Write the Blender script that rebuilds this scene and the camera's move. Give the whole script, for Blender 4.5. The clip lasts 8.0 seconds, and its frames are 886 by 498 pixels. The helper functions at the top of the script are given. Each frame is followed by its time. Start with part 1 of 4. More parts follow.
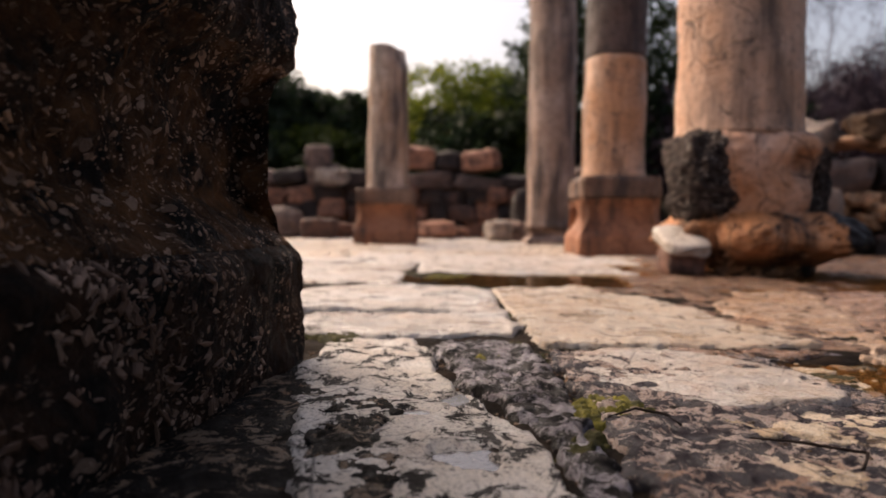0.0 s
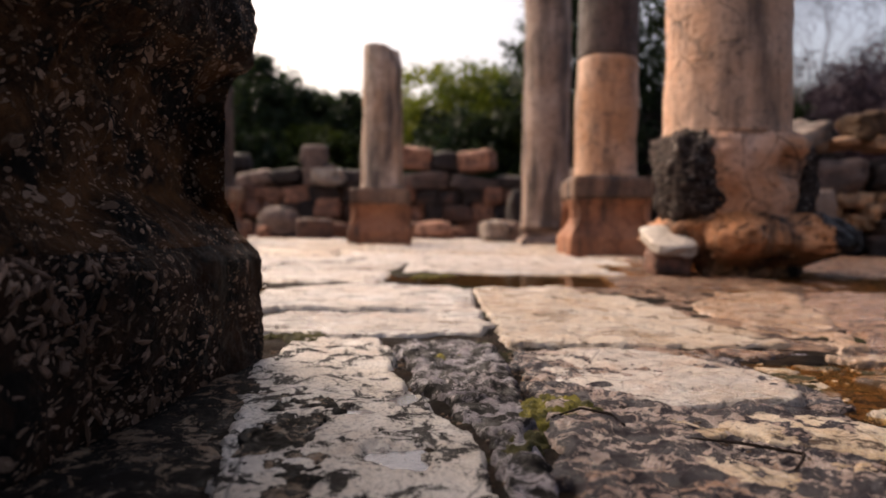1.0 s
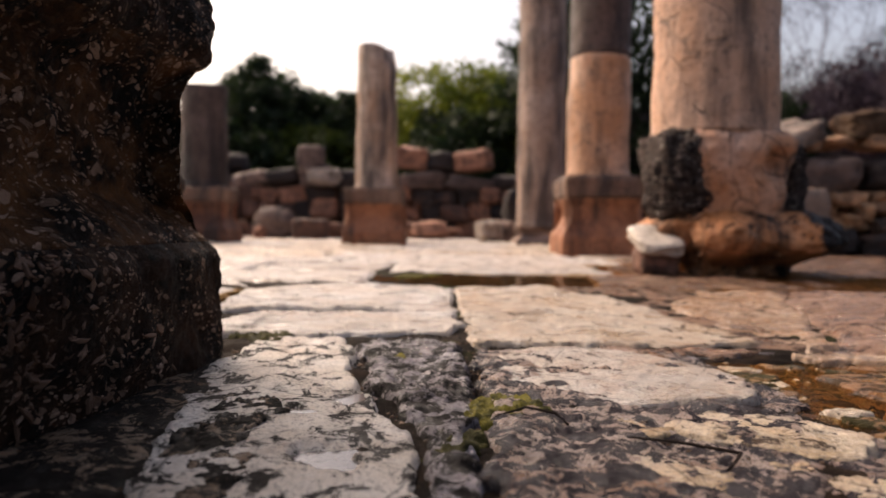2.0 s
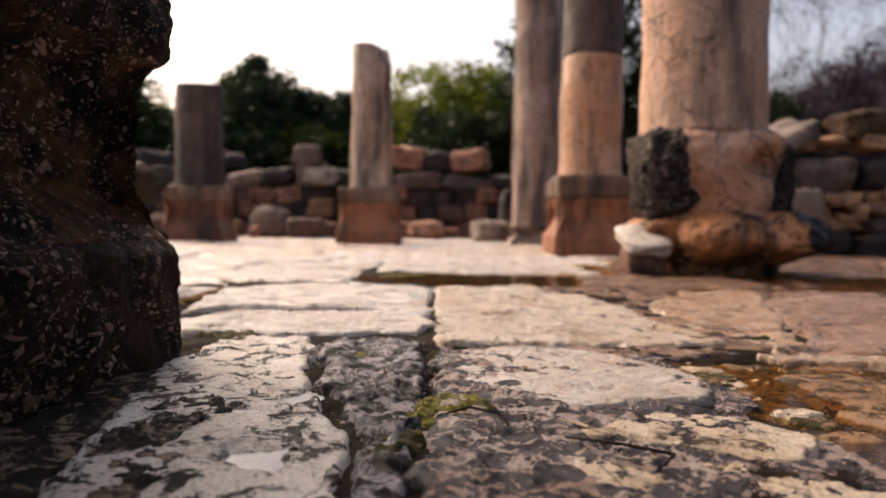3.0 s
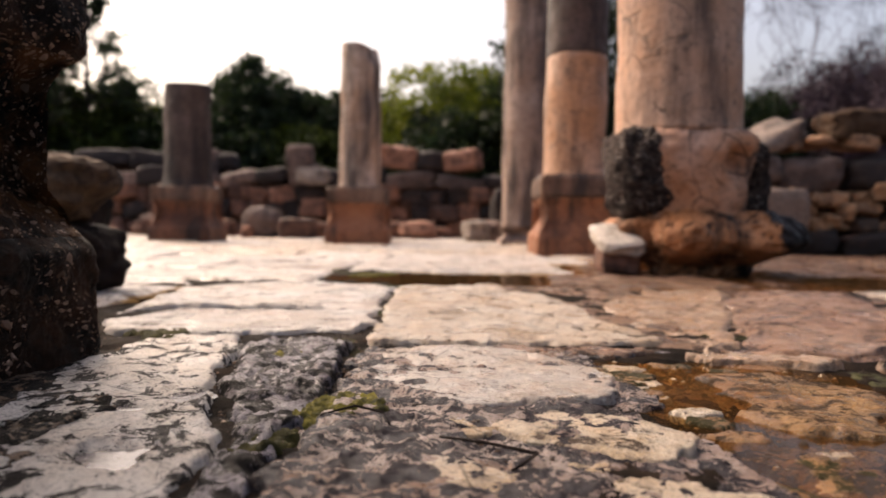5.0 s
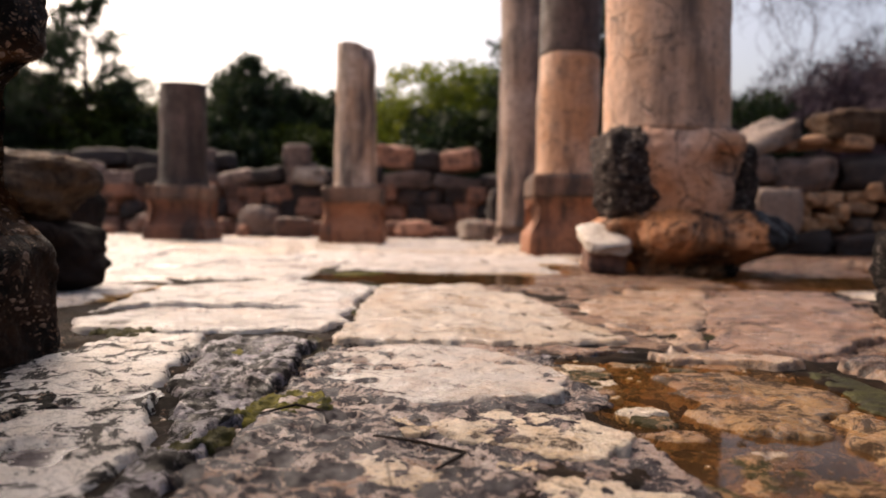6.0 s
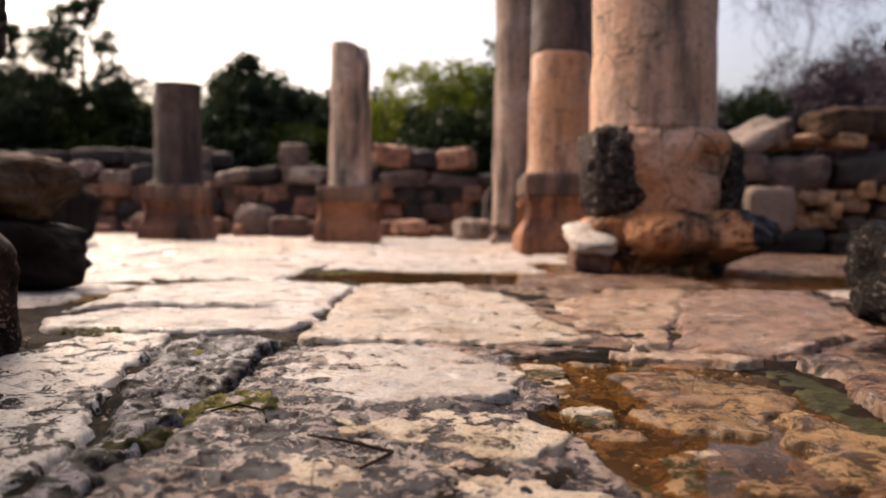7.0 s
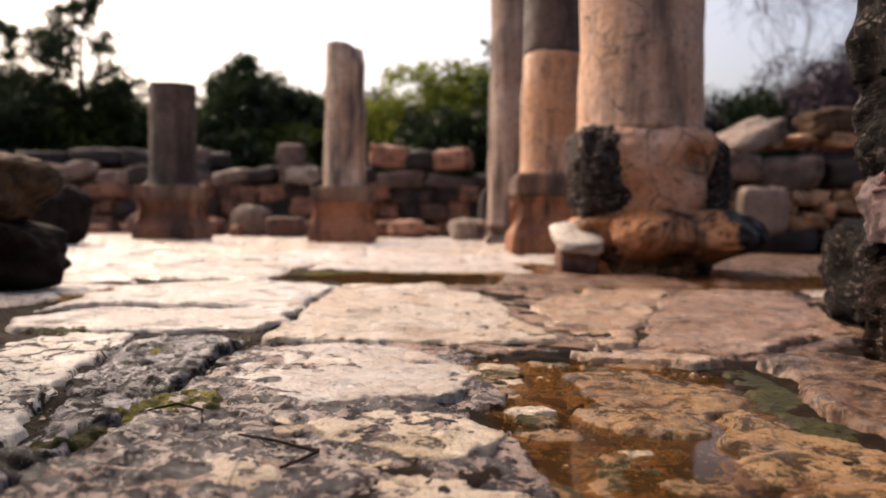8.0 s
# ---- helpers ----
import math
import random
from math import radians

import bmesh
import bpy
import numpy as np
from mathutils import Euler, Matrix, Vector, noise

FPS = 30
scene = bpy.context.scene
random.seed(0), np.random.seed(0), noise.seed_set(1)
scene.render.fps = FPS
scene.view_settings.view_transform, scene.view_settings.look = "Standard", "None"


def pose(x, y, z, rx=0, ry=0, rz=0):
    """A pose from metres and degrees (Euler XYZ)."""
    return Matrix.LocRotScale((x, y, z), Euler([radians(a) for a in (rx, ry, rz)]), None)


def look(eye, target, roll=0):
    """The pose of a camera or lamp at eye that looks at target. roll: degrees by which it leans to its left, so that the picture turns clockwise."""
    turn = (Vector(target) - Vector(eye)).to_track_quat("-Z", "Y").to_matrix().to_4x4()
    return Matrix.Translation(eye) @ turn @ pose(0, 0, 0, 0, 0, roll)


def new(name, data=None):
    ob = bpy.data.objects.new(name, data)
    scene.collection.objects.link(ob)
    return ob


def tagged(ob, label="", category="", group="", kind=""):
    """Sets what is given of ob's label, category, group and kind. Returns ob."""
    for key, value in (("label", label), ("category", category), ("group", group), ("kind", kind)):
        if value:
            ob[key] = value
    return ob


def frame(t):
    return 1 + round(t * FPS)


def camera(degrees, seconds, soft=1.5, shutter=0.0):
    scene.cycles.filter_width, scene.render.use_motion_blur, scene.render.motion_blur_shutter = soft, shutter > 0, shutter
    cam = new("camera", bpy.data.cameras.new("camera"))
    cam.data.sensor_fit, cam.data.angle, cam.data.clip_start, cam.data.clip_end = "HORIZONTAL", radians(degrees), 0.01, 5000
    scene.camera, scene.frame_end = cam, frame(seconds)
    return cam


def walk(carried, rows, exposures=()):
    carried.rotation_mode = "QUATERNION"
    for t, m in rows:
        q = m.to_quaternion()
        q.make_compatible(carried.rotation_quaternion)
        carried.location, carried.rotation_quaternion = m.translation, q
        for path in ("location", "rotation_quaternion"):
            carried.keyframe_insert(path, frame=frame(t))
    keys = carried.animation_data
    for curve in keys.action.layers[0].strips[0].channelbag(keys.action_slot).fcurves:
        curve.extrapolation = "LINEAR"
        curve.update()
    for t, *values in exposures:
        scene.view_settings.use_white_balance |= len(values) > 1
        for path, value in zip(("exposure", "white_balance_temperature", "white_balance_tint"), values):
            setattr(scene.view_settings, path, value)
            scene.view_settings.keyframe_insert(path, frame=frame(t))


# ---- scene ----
cam = camera(66.0, 8.0, soft=1.7)
cam.data.dof.use_dof = True
cam.data.dof.focus_distance = 1.05
cam.data.dof.aperture_fstop = 2.8
PATH = [
    (0, (0.04, -0.015, 0.283), (0.032, 1.983, 0.205), 0.6),
    (0.5, (0.08, -0.01, 0.281), (0.072, 1.989, 0.204), 0.6),
    (1, (0.122, -0.005, 0.28), (0.113, 1.994, 0.203), 0.7),
    (1.5, (0.163, 0.001, 0.278), (0.152, 2.0, 0.202), 0.6),
    (3, (0.287, 0.017, 0.274), (0.272, 2.016, 0.198), 0.7),
    (3.5, (0.327, 0.02, 0.274), (0.311, 2.018, 0.197), 0.7),
    (4, (0.368, 0.023, 0.273), (0.35, 2.022, 0.197), 0.7),
    (4.5, (0.408, 0.029, 0.271), (0.39, 2.027, 0.196), 0.7),
    (6, (0.532, 0.037, 0.269), (0.509, 2.035, 0.193), 0.8),
    (6.5, (0.573, 0.037, 0.27), (0.549, 2.035, 0.193), 0.8),
    (7, (0.616, 0.034, 0.272), (0.59, 2.033, 0.193), 0.7),
    (7.5, (0.658, 0.036, 0.271), (0.631, 2.034, 0.193), 0.8),
    (8, (0.702, 0.038, 0.271), (0.672, 2.036, 0.193), 0.7),
]
walk(cam, [(t, look(eye, target, roll)) for t, eye, target, roll in PATH],
     [(0.0, 0.68, 7300, 17), (2.5, 0.77, 7300, 17), (5.0, 0.84, 7300, 17), (8.0, 0.88, 7300, 17)])

# ---- light ----
world = bpy.data.worlds.new("sky")
scene.world = world
world.use_nodes = True
wn = world.node_tree.nodes
sky = wn.new("ShaderNodeTexSky")
sky.sky_type = "NISHITA"
sky.sun_disc = False
sky.sun_elevation = radians(45)
sky.sun_rotation = radians(-46)
sky.air_density = 1.0
sky.dust_density = 8.0
sky.ozone_density = 1.5
wn["Background"].inputs["Strength"].default_value = 0.145
world.node_tree.links.new(sky.outputs[0], wn["Background"].inputs[0])

sun = new("sun", bpy.data.lights.new("sun", "SUN"))
sun.data.energy = 1.7
sun.data.angle = radians(48)
sun.data.color = (1.0, 0.9, 0.78)
sun.matrix_world = look((-5.75, 5.56, 8.0), (0, 0, 0))


# ---- materials ----
class Nodes:
    """A small builder for node materials."""

    def __init__(self, name):
        self.mat = bpy.data.materials.new(name)
        self.mat.use_nodes = True
        self.tree = self.mat.node_tree
        self.bsdf = self.tree.nodes["Principled BSDF"]
        self.coord = self.tree.nodes.new("ShaderNodeTexCoord").outputs["Object"]
        self.rand = None

    def link(self, a, b):
        self.tree.links.new(a, b)

    def mapped(self, scale=(1, 1, 1), offset=True):
        node = self.tree.nodes.new("ShaderNodeMapping")
        node.inputs["Scale"].default_value = scale
        self.link(self.coord, node.inputs["Vector"])
        if offset:
            self.link(self.random_shift(), node.inputs["Location"])
        return node.outputs[0]

    def warped(self, scale, amount):
        """The coordinates, bent by noise."""
        node = self.tree.nodes.new("ShaderNodeTexNoise")
        node.inputs["Scale"].default_value = scale
        self.link(self.coord, node.inputs["Vector"])
        bend = self.tree.nodes.new("ShaderNodeVectorMath")
        bend.operation = "MULTIPLY_ADD"
        bend.inputs[1].default_value = (amount, amount, amount)
        self.link(node.outputs["Color"], bend.inputs[0])
        self.link(self.coord, bend.inputs[2])
        return bend.outputs[0]

    def random(self):
        if self.rand is None:
            self.rand = self.tree.nodes.new("ShaderNodeObjectInfo").outputs["Random"]
        return self.rand

    def random_shift(self):
        node = self.tree.nodes.new("ShaderNodeMath")
        node.operation = "MULTIPLY"
        node.inputs[1].default_value = 37.0
        self.link(self.random(), node.inputs[0])
        return node.outputs[0]

    def noise(self, scale, detail=5, rough=0.6, stretch=(1, 1, 1), distortion=0.0):
        node = self.tree.nodes.new("ShaderNodeTexNoise")
        node.inputs["Scale"].default_value = scale
        node.inputs["Detail"].default_value = detail
        node.inputs["Roughness"].default_value = rough
        node.inputs["Distortion"].default_value = distortion
        self.link(self.mapped(stretch), node.inputs["Vector"])
        return node.outputs["Fac"]

    def cells(self, scale, feature="F1", stretch=(1, 1, 1), out="Distance", rand=1.0):
        node = self.tree.nodes.new("ShaderNodeTexVoronoi")
        node.feature = feature
        node.inputs["Scale"].default_value = scale
        node.inputs["Randomness"].default_value = rand
        self.link(self.mapped(stretch), node.inputs["Vector"])
        return node.outputs[out]

    def ramp(self, value, low, high, a=0.0, b=1.0):
        node = self.tree.nodes.new("ShaderNodeMapRange")
        for k, v in zip(("From Min", "From Max", "To Min", "To Max"), (low, high, a, b)):
            node.inputs[k].default_value = v
        self.link(value, node.inputs["Value"])
        return node.outputs[0]

    def mix(self, fac, a, b):
        node = self.tree.nodes.new("ShaderNodeMix")
        node.data_type = "RGBA"
        if isinstance(fac, float):
            node.inputs[0].default_value = fac
        else:
            self.link(fac, node.inputs[0])
        for sock, v in ((node.inputs[6], a), (node.inputs[7], b)):
            if isinstance(v, tuple):
                sock.default_value = (*v, 1)
            else:
                self.link(v, sock)
        return node.outputs[2]

    def math(self, op, a, b=0.0):
        node = self.tree.nodes.new("ShaderNodeMath")
        node.operation = op
        for sock, v in zip(node.inputs, (a, b)):
            if isinstance(v, (int, float)):
                sock.default_value = v
            else:
                self.link(v, sock)
        return node.outputs[0]

    def bump(self, height, strength, distance, under=None):
        node = self.tree.nodes.new("ShaderNodeBump")
        node.inputs["Strength"].default_value = strength
        node.inputs["Distance"].default_value = distance
        self.link(height, node.inputs["Height"])
        if under is not None:
            self.link(under, node.inputs["Normal"])
        return node.outputs[0]

    def done(self, colour, rough, normal=None, spec=0.5):
        for key, v in (("Base Color", colour), ("Roughness", rough), ("Normal", normal)):
            if v is None:
                continue
            if isinstance(v, tuple):
                self.bsdf.inputs[key].default_value = (*v, 1)
            elif isinstance(v, float):
                self.bsdf.inputs[key].default_value = v
            else:
                self.link(v, self.bsdf.inputs[key])
        self.bsdf.inputs["Specular IOR Level"].default_value = spec
        return self.mat


def paving(name, pale, tan, dark, dirt, wet, fine=1.0, film=0.5, patch=9.0, rust=0.45, cover=0.50, soft=0.034):
    """Worn limestone: pale and tan blotches, dark lichen, thin cracks and a patchy film of rain water."""
    n = Nodes(name)
    blotch = n.noise(5.0, 6, 0.65)
    lichen = n.noise(11.0 * fine, 10, 0.74, distortion=0.6)
    speck = n.noise(70.0 * fine, 5, 0.72)
    crack = n.cells(4.0, "DISTANCE_TO_EDGE")
    c = n.mix(n.ramp(blotch, 0.40, 0.62), pale, tan)
    tone = n.mix(n.random(), (0.86, 0.83, 0.81), (1.0, 1.0, 1.0))
    node = n.tree.nodes.new("ShaderNodeMix")
    node.data_type, node.blend_type = "RGBA", "MULTIPLY"
    node.inputs[0].default_value = 1.0
    n.link(c, node.inputs[6])
    n.link(tone, node.inputs[7])
    c = node.outputs[2]
    c = n.mix(n.ramp(n.noise(24.0 * fine, 6, 0.7), 0.50, 0.68, 0.0, 0.55), c, tan)
    stain = n.math("MULTIPLY", n.ramp(n.noise(3.1, 6, 0.66), 0.47, 0.60), n.ramp(n.noise(19.0, 7, 0.7), 0.42, 0.60))
    c = n.mix(n.math("MULTIPLY", stain, rust), c, (0.36, 0.17, 0.065))
    c = n.mix(n.ramp(speck, 0.54, 0.68, 0.0, 0.75), c, dark)
    c = n.mix(n.ramp(n.noise(210.0, 3, 0.6), 0.52, 0.68, 0.0, 0.5), c, dark)
    mask = n.ramp(n.math("ADD", lichen, n.math("MULTIPLY", speck, 0.20)), dirt + 0.115 - soft / 2, dirt + 0.115 + soft / 2)
    c = n.mix(mask, c, dark)
    fade = n.ramp(n.noise(2.3, 3), 0.45, 0.55)
    c = n.mix(n.math("MULTIPLY", n.ramp(crack, 0.0, 0.012, 0.8, 0.0), fade), c, dark)
    height = n.math("SUBTRACT", n.noise(38.0 * fine, 9, 0.72), n.math("MULTIPLY", mask, 0.35))
    normal = n.bump(height, 0.9, 0.016, n.bump(n.noise(170.0, 4, 0.7), 0.9, 0.006, n.bump(speck, 0.7, 0.006)))
    rough = n.math("ADD", n.ramp(n.noise(7.0, 4, 0.6), 0.35, 0.65, wet, wet + 0.28), n.math("MULTIPLY", mask, 0.25))
    mat = n.done(c, rough, normal)
    n.link(n.ramp(mask, 0.0, 1.0, 0.45, 0.10), n.bsdf.inputs["Specular IOR Level"])
    n.link(n.math("MULTIPLY", n.ramp(n.noise(patch, 9, 0.72), cover, cover + 0.08), film), n.bsdf.inputs["Coat Weight"])
    n.bsdf.inputs["Coat Roughness"].default_value = 0.10
    n.link(n.bump(n.noise(110.0 * fine, 5, 0.65), 0.9, 0.006), n.bsdf.inputs["Coat Normal"])
    return mat


def column_stone(name, light, warm, grey, streaks=0.5, wet=0.65, crust=None, spec=0.3, cracks=0.55, lean=0.07):
    """Weathered limestone of shafts: vertical grey streaks over warm stone."""
    n = Nodes(name)
    c = n.mix(n.ramp(n.noise(2.2, 5), 0.36, 0.64), light, warm)
    c = n.mix(n.ramp(n.noise(1.6, 7, 0.65, (2.4, 2.4, 0.35)), streaks - 0.06, streaks + 0.10, 0.0, 0.9), c, grey)
    c = n.mix(n.ramp(n.noise(14.0, 8, 0.75), 0.55, 0.66, 0.0, 0.6), c, grey)
    plain_coord = n.coord
    n.coord = n.warped(7.0, 0.10)
    some = n.ramp(n.noise(2.6, 4), 0.44, 0.56)
    crack = n.math("MULTIPLY", n.ramp(n.cells(5.0, "DISTANCE_TO_EDGE", (1, 1, 0.8)), 0.0, 0.035, 1.0, 0.0), some)
    c = n.mix(n.math("MULTIPLY", crack, cracks), c, grey)
    n.coord = plain_coord
    c = n.mix(n.ramp(n.noise(28.0, 6, 0.75), 0.48, 0.70, 0.0, 0.45), c, grey)
    # crust: turns grey with distance from lean along x, broken up by noise
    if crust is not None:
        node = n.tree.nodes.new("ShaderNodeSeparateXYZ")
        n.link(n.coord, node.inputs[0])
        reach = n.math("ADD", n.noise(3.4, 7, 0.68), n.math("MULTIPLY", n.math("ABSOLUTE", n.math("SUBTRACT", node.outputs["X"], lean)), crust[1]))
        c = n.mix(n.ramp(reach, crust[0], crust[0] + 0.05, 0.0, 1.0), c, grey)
    relief = n.math("SUBTRACT", n.noise(30.0, 8, 0.7), n.math("MULTIPLY", crack, 0.5))
    normal = n.bump(relief, 0.6, 0.022, n.bump(n.noise(5.0, 5), 0.4, 0.04))
    return n.done(c, n.ramp(n.noise(9.0, 4), 0.3, 0.7, wet - 0.15, wet + 0.15), normal, spec)


def rubble(name, a, b, dark):
    """Field stone, each with a tone of its own."""
    n = Nodes(name)
    ramp = n.tree.nodes.new("ShaderNodeValToRGB")
    ramp.color_ramp.elements[0].color = (*dark, 1)
    pale = tuple(0.03 + 1.35 * v for v in b)
    ramp.color_ramp.elements[1].color = (*pale, 1)
    for pos, col in ((0.3, dark), (0.45, a), (0.7, b), (0.86, b)):
        ramp.color_ramp.elements.new(pos).color = (*col, 1)
    n.link(n.random(), ramp.inputs[0])
    c = n.mix(n.ramp(n.noise(7.0, 7, 0.7), 0.44, 0.62, 0.0, 0.8), ramp.outputs[0], dark)
    c = n.mix(n.ramp(n.noise(3.5, 5, 0.6), 0.56, 0.7, 0.0, 0.5), c, a)
    normal = n.bump(n.noise(16.0, 8, 0.7), 0.7, 0.03)
    return n.done(c, 0.7, normal, 0.3)


def conglomerate(name, low, high, spread=0.45, size=1.0):
    """Dark wet stone full of pale chips."""
    n = Nodes(name)
    n.coord = n.warped(16.0, 0.06)
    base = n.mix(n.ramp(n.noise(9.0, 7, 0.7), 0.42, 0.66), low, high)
    c, relief = base, n.noise(42.0, 8, 0.75)
    for scale, keep in ((48.0 / size, 0.84), (90.0 / size, 0.66), (170.0 / size, 0.56)):
        sep = n.tree.nodes.new("ShaderNodeSeparateColor")
        n.link(n.cells(scale, "F1", (1, 0.55, 1.1), "Color"), sep.inputs[0])
        mask = n.math("MULTIPLY", n.ramp(n.cells(scale, "F1", (1, 0.55, 1.1)), 0.34, 0.40, 1.0, 0.0), n.ramp(sep.outputs[0], keep, keep + 0.04))
        mask = n.math("MULTIPLY", mask, n.ramp(n.noise(5.0, 5), spread, spread + 0.11))
        c = n.mix(mask, c, n.mix(sep.outputs[1], (0.50, 0.33, 0.24), (0.09, 0.045, 0.025)))
        relief = n.math("ADD", relief, n.math("MULTIPLY", mask, 0.35))
    return n.done(c, n.ramp(n.noise(25.0, 4), 0.3, 0.7, 0.45, 0.85), n.bump(relief, 1.0, 0.025), 0.12)


def bedded(name, low, high, fleck):
    """Dark stone split along thin level layers, with pale chipped edges."""
    n = Nodes(name)
    bed = n.noise(9.0, 8, 0.75, (1, 1, 4.5), 0.8)
    c = n.mix(n.ramp(bed, 0.40, 0.62), low, high)
    chip = n.math("MULTIPLY", n.ramp(n.noise(34.0, 6, 0.7, (1, 1, 2.2)), 0.55, 0.62), n.ramp(n.noise(7.0, 5), 0.42, 0.54))
    c = n.mix(chip, c, fleck)
    relief = n.math("ADD", n.math("MULTIPLY", bed, 1.5), n.noise(60.0, 7, 0.7, (1, 1, 2.0)))
    return n.done(c, n.ramp(n.noise(20.0, 4), 0.3, 0.7, 0.55, 0.9), n.bump(relief, 1.0, 0.045), 0.10)


def earth():
    n = Nodes("wet dark soil")
    c = n.mix(n.ramp(n.noise(9.0, 8, 0.7), 0.4, 0.62), (0.005, 0.0033, 0.0024), (0.020, 0.0115, 0.007))
    c = n.mix(n.ramp(n.noise(45.0, 6, 0.7), 0.60, 0.68, 0.0, 0.8), c, (0.055, 0.035, 0.022))
    c = n.mix(n.ramp(n.noise(3.0, 6, 0.6), 0.60, 0.68, 0.0, 0.7), c, (0.035, 0.045, 0.010))
    normal = n.bump(n.noise(60.0, 8, 0.75), 0.9, 0.012)
    return n.done(c, n.ramp(n.noise(12.0, 5), 0.35, 0.65, 0.7, 0.95), normal, 0.06)


def plain(name, a, b, scale, rough, spec=0.4, bump=0.3, distance=0.01):
    n = Nodes(name)
    c = n.mix(n.ramp(n.noise(scale, 6, 0.65), 0.38, 0.64), a, b)
    c = n.mix(n.ramp(n.noise(scale * 6, 4, 0.6), 0.5, 0.75, 0.0, 0.5), c, a)
    return n.done(c, rough, n.bump(n.noise(scale * 5, 6), bump, distance), spec)


def muddy(name, tint):
    """Shallow turbid water: a glossy face, partly clear to the bed."""
    n = Nodes(name)
    c = n.mix(n.ramp(n.noise(4.0, 5), 0.4, 0.6), (0.05, 0.026, 0.010), (0.09, 0.042, 0.015))
    mat = n.done(c, 0.05, n.bump(n.noise(30.0, 3), 0.05, 0.002), 0.5)
    clear = n.tree.nodes.new("ShaderNodeBsdfTransparent")
    clear.inputs["Color"].default_value = (*tint, 1)
    both = n.tree.nodes.new("ShaderNodeMixShader")
    n.link(n.ramp(n.noise(5.0, 5), 0.35, 0.65, 0.50, 0.82), both.inputs[0])
    n.link(n.bsdf.outputs[0], both.inputs[1])
    n.link(clear.outputs[0], both.inputs[2])
    n.link(both.outputs[0], n.tree.nodes["Material Output"].inputs["Surface"])
    return mat


def leaf(name, a, b, through_light=0.4):
    n = Nodes(name)
    geo = n.tree.nodes.new("ShaderNodeNewGeometry").outputs["Random Per Island"]
    c = n.mix(geo, a, b)
    c = n.mix(n.ramp(n.noise(0.9, 4), 0.42, 0.6), c, a)
    mat = n.done(c, 0.6, None, 0.25)
    if through_light:
        thin = n.tree.nodes.new("ShaderNodeBsdfTranslucent")
        n.link(c, thin.inputs["Color"])
        both = n.tree.nodes.new("ShaderNodeMixShader")
        both.inputs[0].default_value = through_light
        n.link(n.bsdf.outputs[0], both.inputs[1])
        n.link(thin.outputs[0], both.inputs[2])
        n.link(both.outputs[0], n.tree.nodes["Material Output"].inputs["Surface"])
    return mat


PALE = paving("pale worn limestone", (0.65, 0.63, 0.605), (0.56, 0.49, 0.425), (0.045, 0.030, 0.022), 0.595, 0.20, 1.0, 0.7, soft=0.05)
LICHEN = paving("limestone with black lichen", (0.80, 0.77, 0.73), (0.70, 0.63, 0.55), (0.014, 0.011, 0.010), 0.525, 0.24, 1.7, 0.38, 24.0, 0.35, 0.46, 0.034)
TAN = paving("tan limestone", (0.63, 0.57, 0.49), (0.54, 0.40, 0.27), (0.06, 0.034, 0.022), 0.58, 0.20, 1.0, 0.7, soft=0.05)
ORANGE = paving("orange stained limestone", (0.50, 0.30, 0.13), (0.34, 0.16, 0.06), (0.06, 0.034, 0.016), 0.505, 0.20, 2.2, 0.6, 20.0, soft=0.08)
BROWN = paving("brown wet paving stone", (0.30, 0.18, 0.11), (0.19, 0.085, 0.045), (0.035, 0.020, 0.015), 0.53, 0.16, 1.3, 0.8, soft=0.09)
# grey violet rock; extra blue in its pale tone stands for sky glints
GREY = paving("grey violet weathered rock with sky glints in its pale tone", (0.36, 0.34, 0.39), (0.15, 0.13, 0.16), (0.009, 0.007, 0.007), 0.475, 0.18, 1.8, 0.55, 30.0, 0.2, 0.50, 0.04)
FRONT = paving("dark stone worn to pale patches", (0.52, 0.42, 0.37), (0.33, 0.225, 0.185), (0.019, 0.014, 0.020), 0.468, 0.18, 2.4, 0.6, 34.0, 0.6, 0.45, 0.04)
CREAM = paving("cream worn patch of limestone", (0.76, 0.66, 0.53), (0.64, 0.48, 0.31), (0.07, 0.045, 0.03), 0.575, 0.16, 1.6, 0.7, soft=0.06)
RUSSET = paving("reddish brown paving stone", (0.40, 0.25, 0.175), (0.27, 0.13, 0.075), (0.05, 0.029, 0.022), 0.55, 0.17, 1.5, 0.8, soft=0.08)
PINK = paving("pinkish brown paving stone", (0.60, 0.455, 0.345), (0.45, 0.255, 0.14), (0.06, 0.036, 0.022), 0.56, 0.17, 1.4, 0.8, soft=0.07)
BED = paving("orange brown stained stone", (0.46, 0.24, 0.09), (0.26, 0.13, 0.045), (0.045, 0.038, 0.012), 0.475, 0.2, 2.2, 0.3, 30.0, soft=0.10)
CRUST = paving("black mossy crust on stone", (0.26, 0.18, 0.12), (0.13, 0.08, 0.045), (0.007, 0.005, 0.004), 0.435, 0.35, 2.2, 0.4, 45.0)
SHAFT = column_stone("warm weathered column stone", (0.58, 0.375, 0.265), (0.46, 0.235, 0.125), (0.06, 0.042, 0.036), 0.555)
SHAFT_GREY = column_stone("grey weathered column stone", (0.48, 0.345, 0.28), (0.32, 0.20, 0.145), (0.05, 0.036, 0.032), 0.525)
RED = column_stone("red brown pedestal stone", (0.40, 0.18, 0.10), (0.29, 0.11, 0.052), (0.05, 0.029, 0.022), 0.565)
SHAFT_PALE = column_stone("pale stained column stone", (0.60, 0.475, 0.40), (0.42, 0.26, 0.17), (0.05, 0.038, 0.034), 0.525)
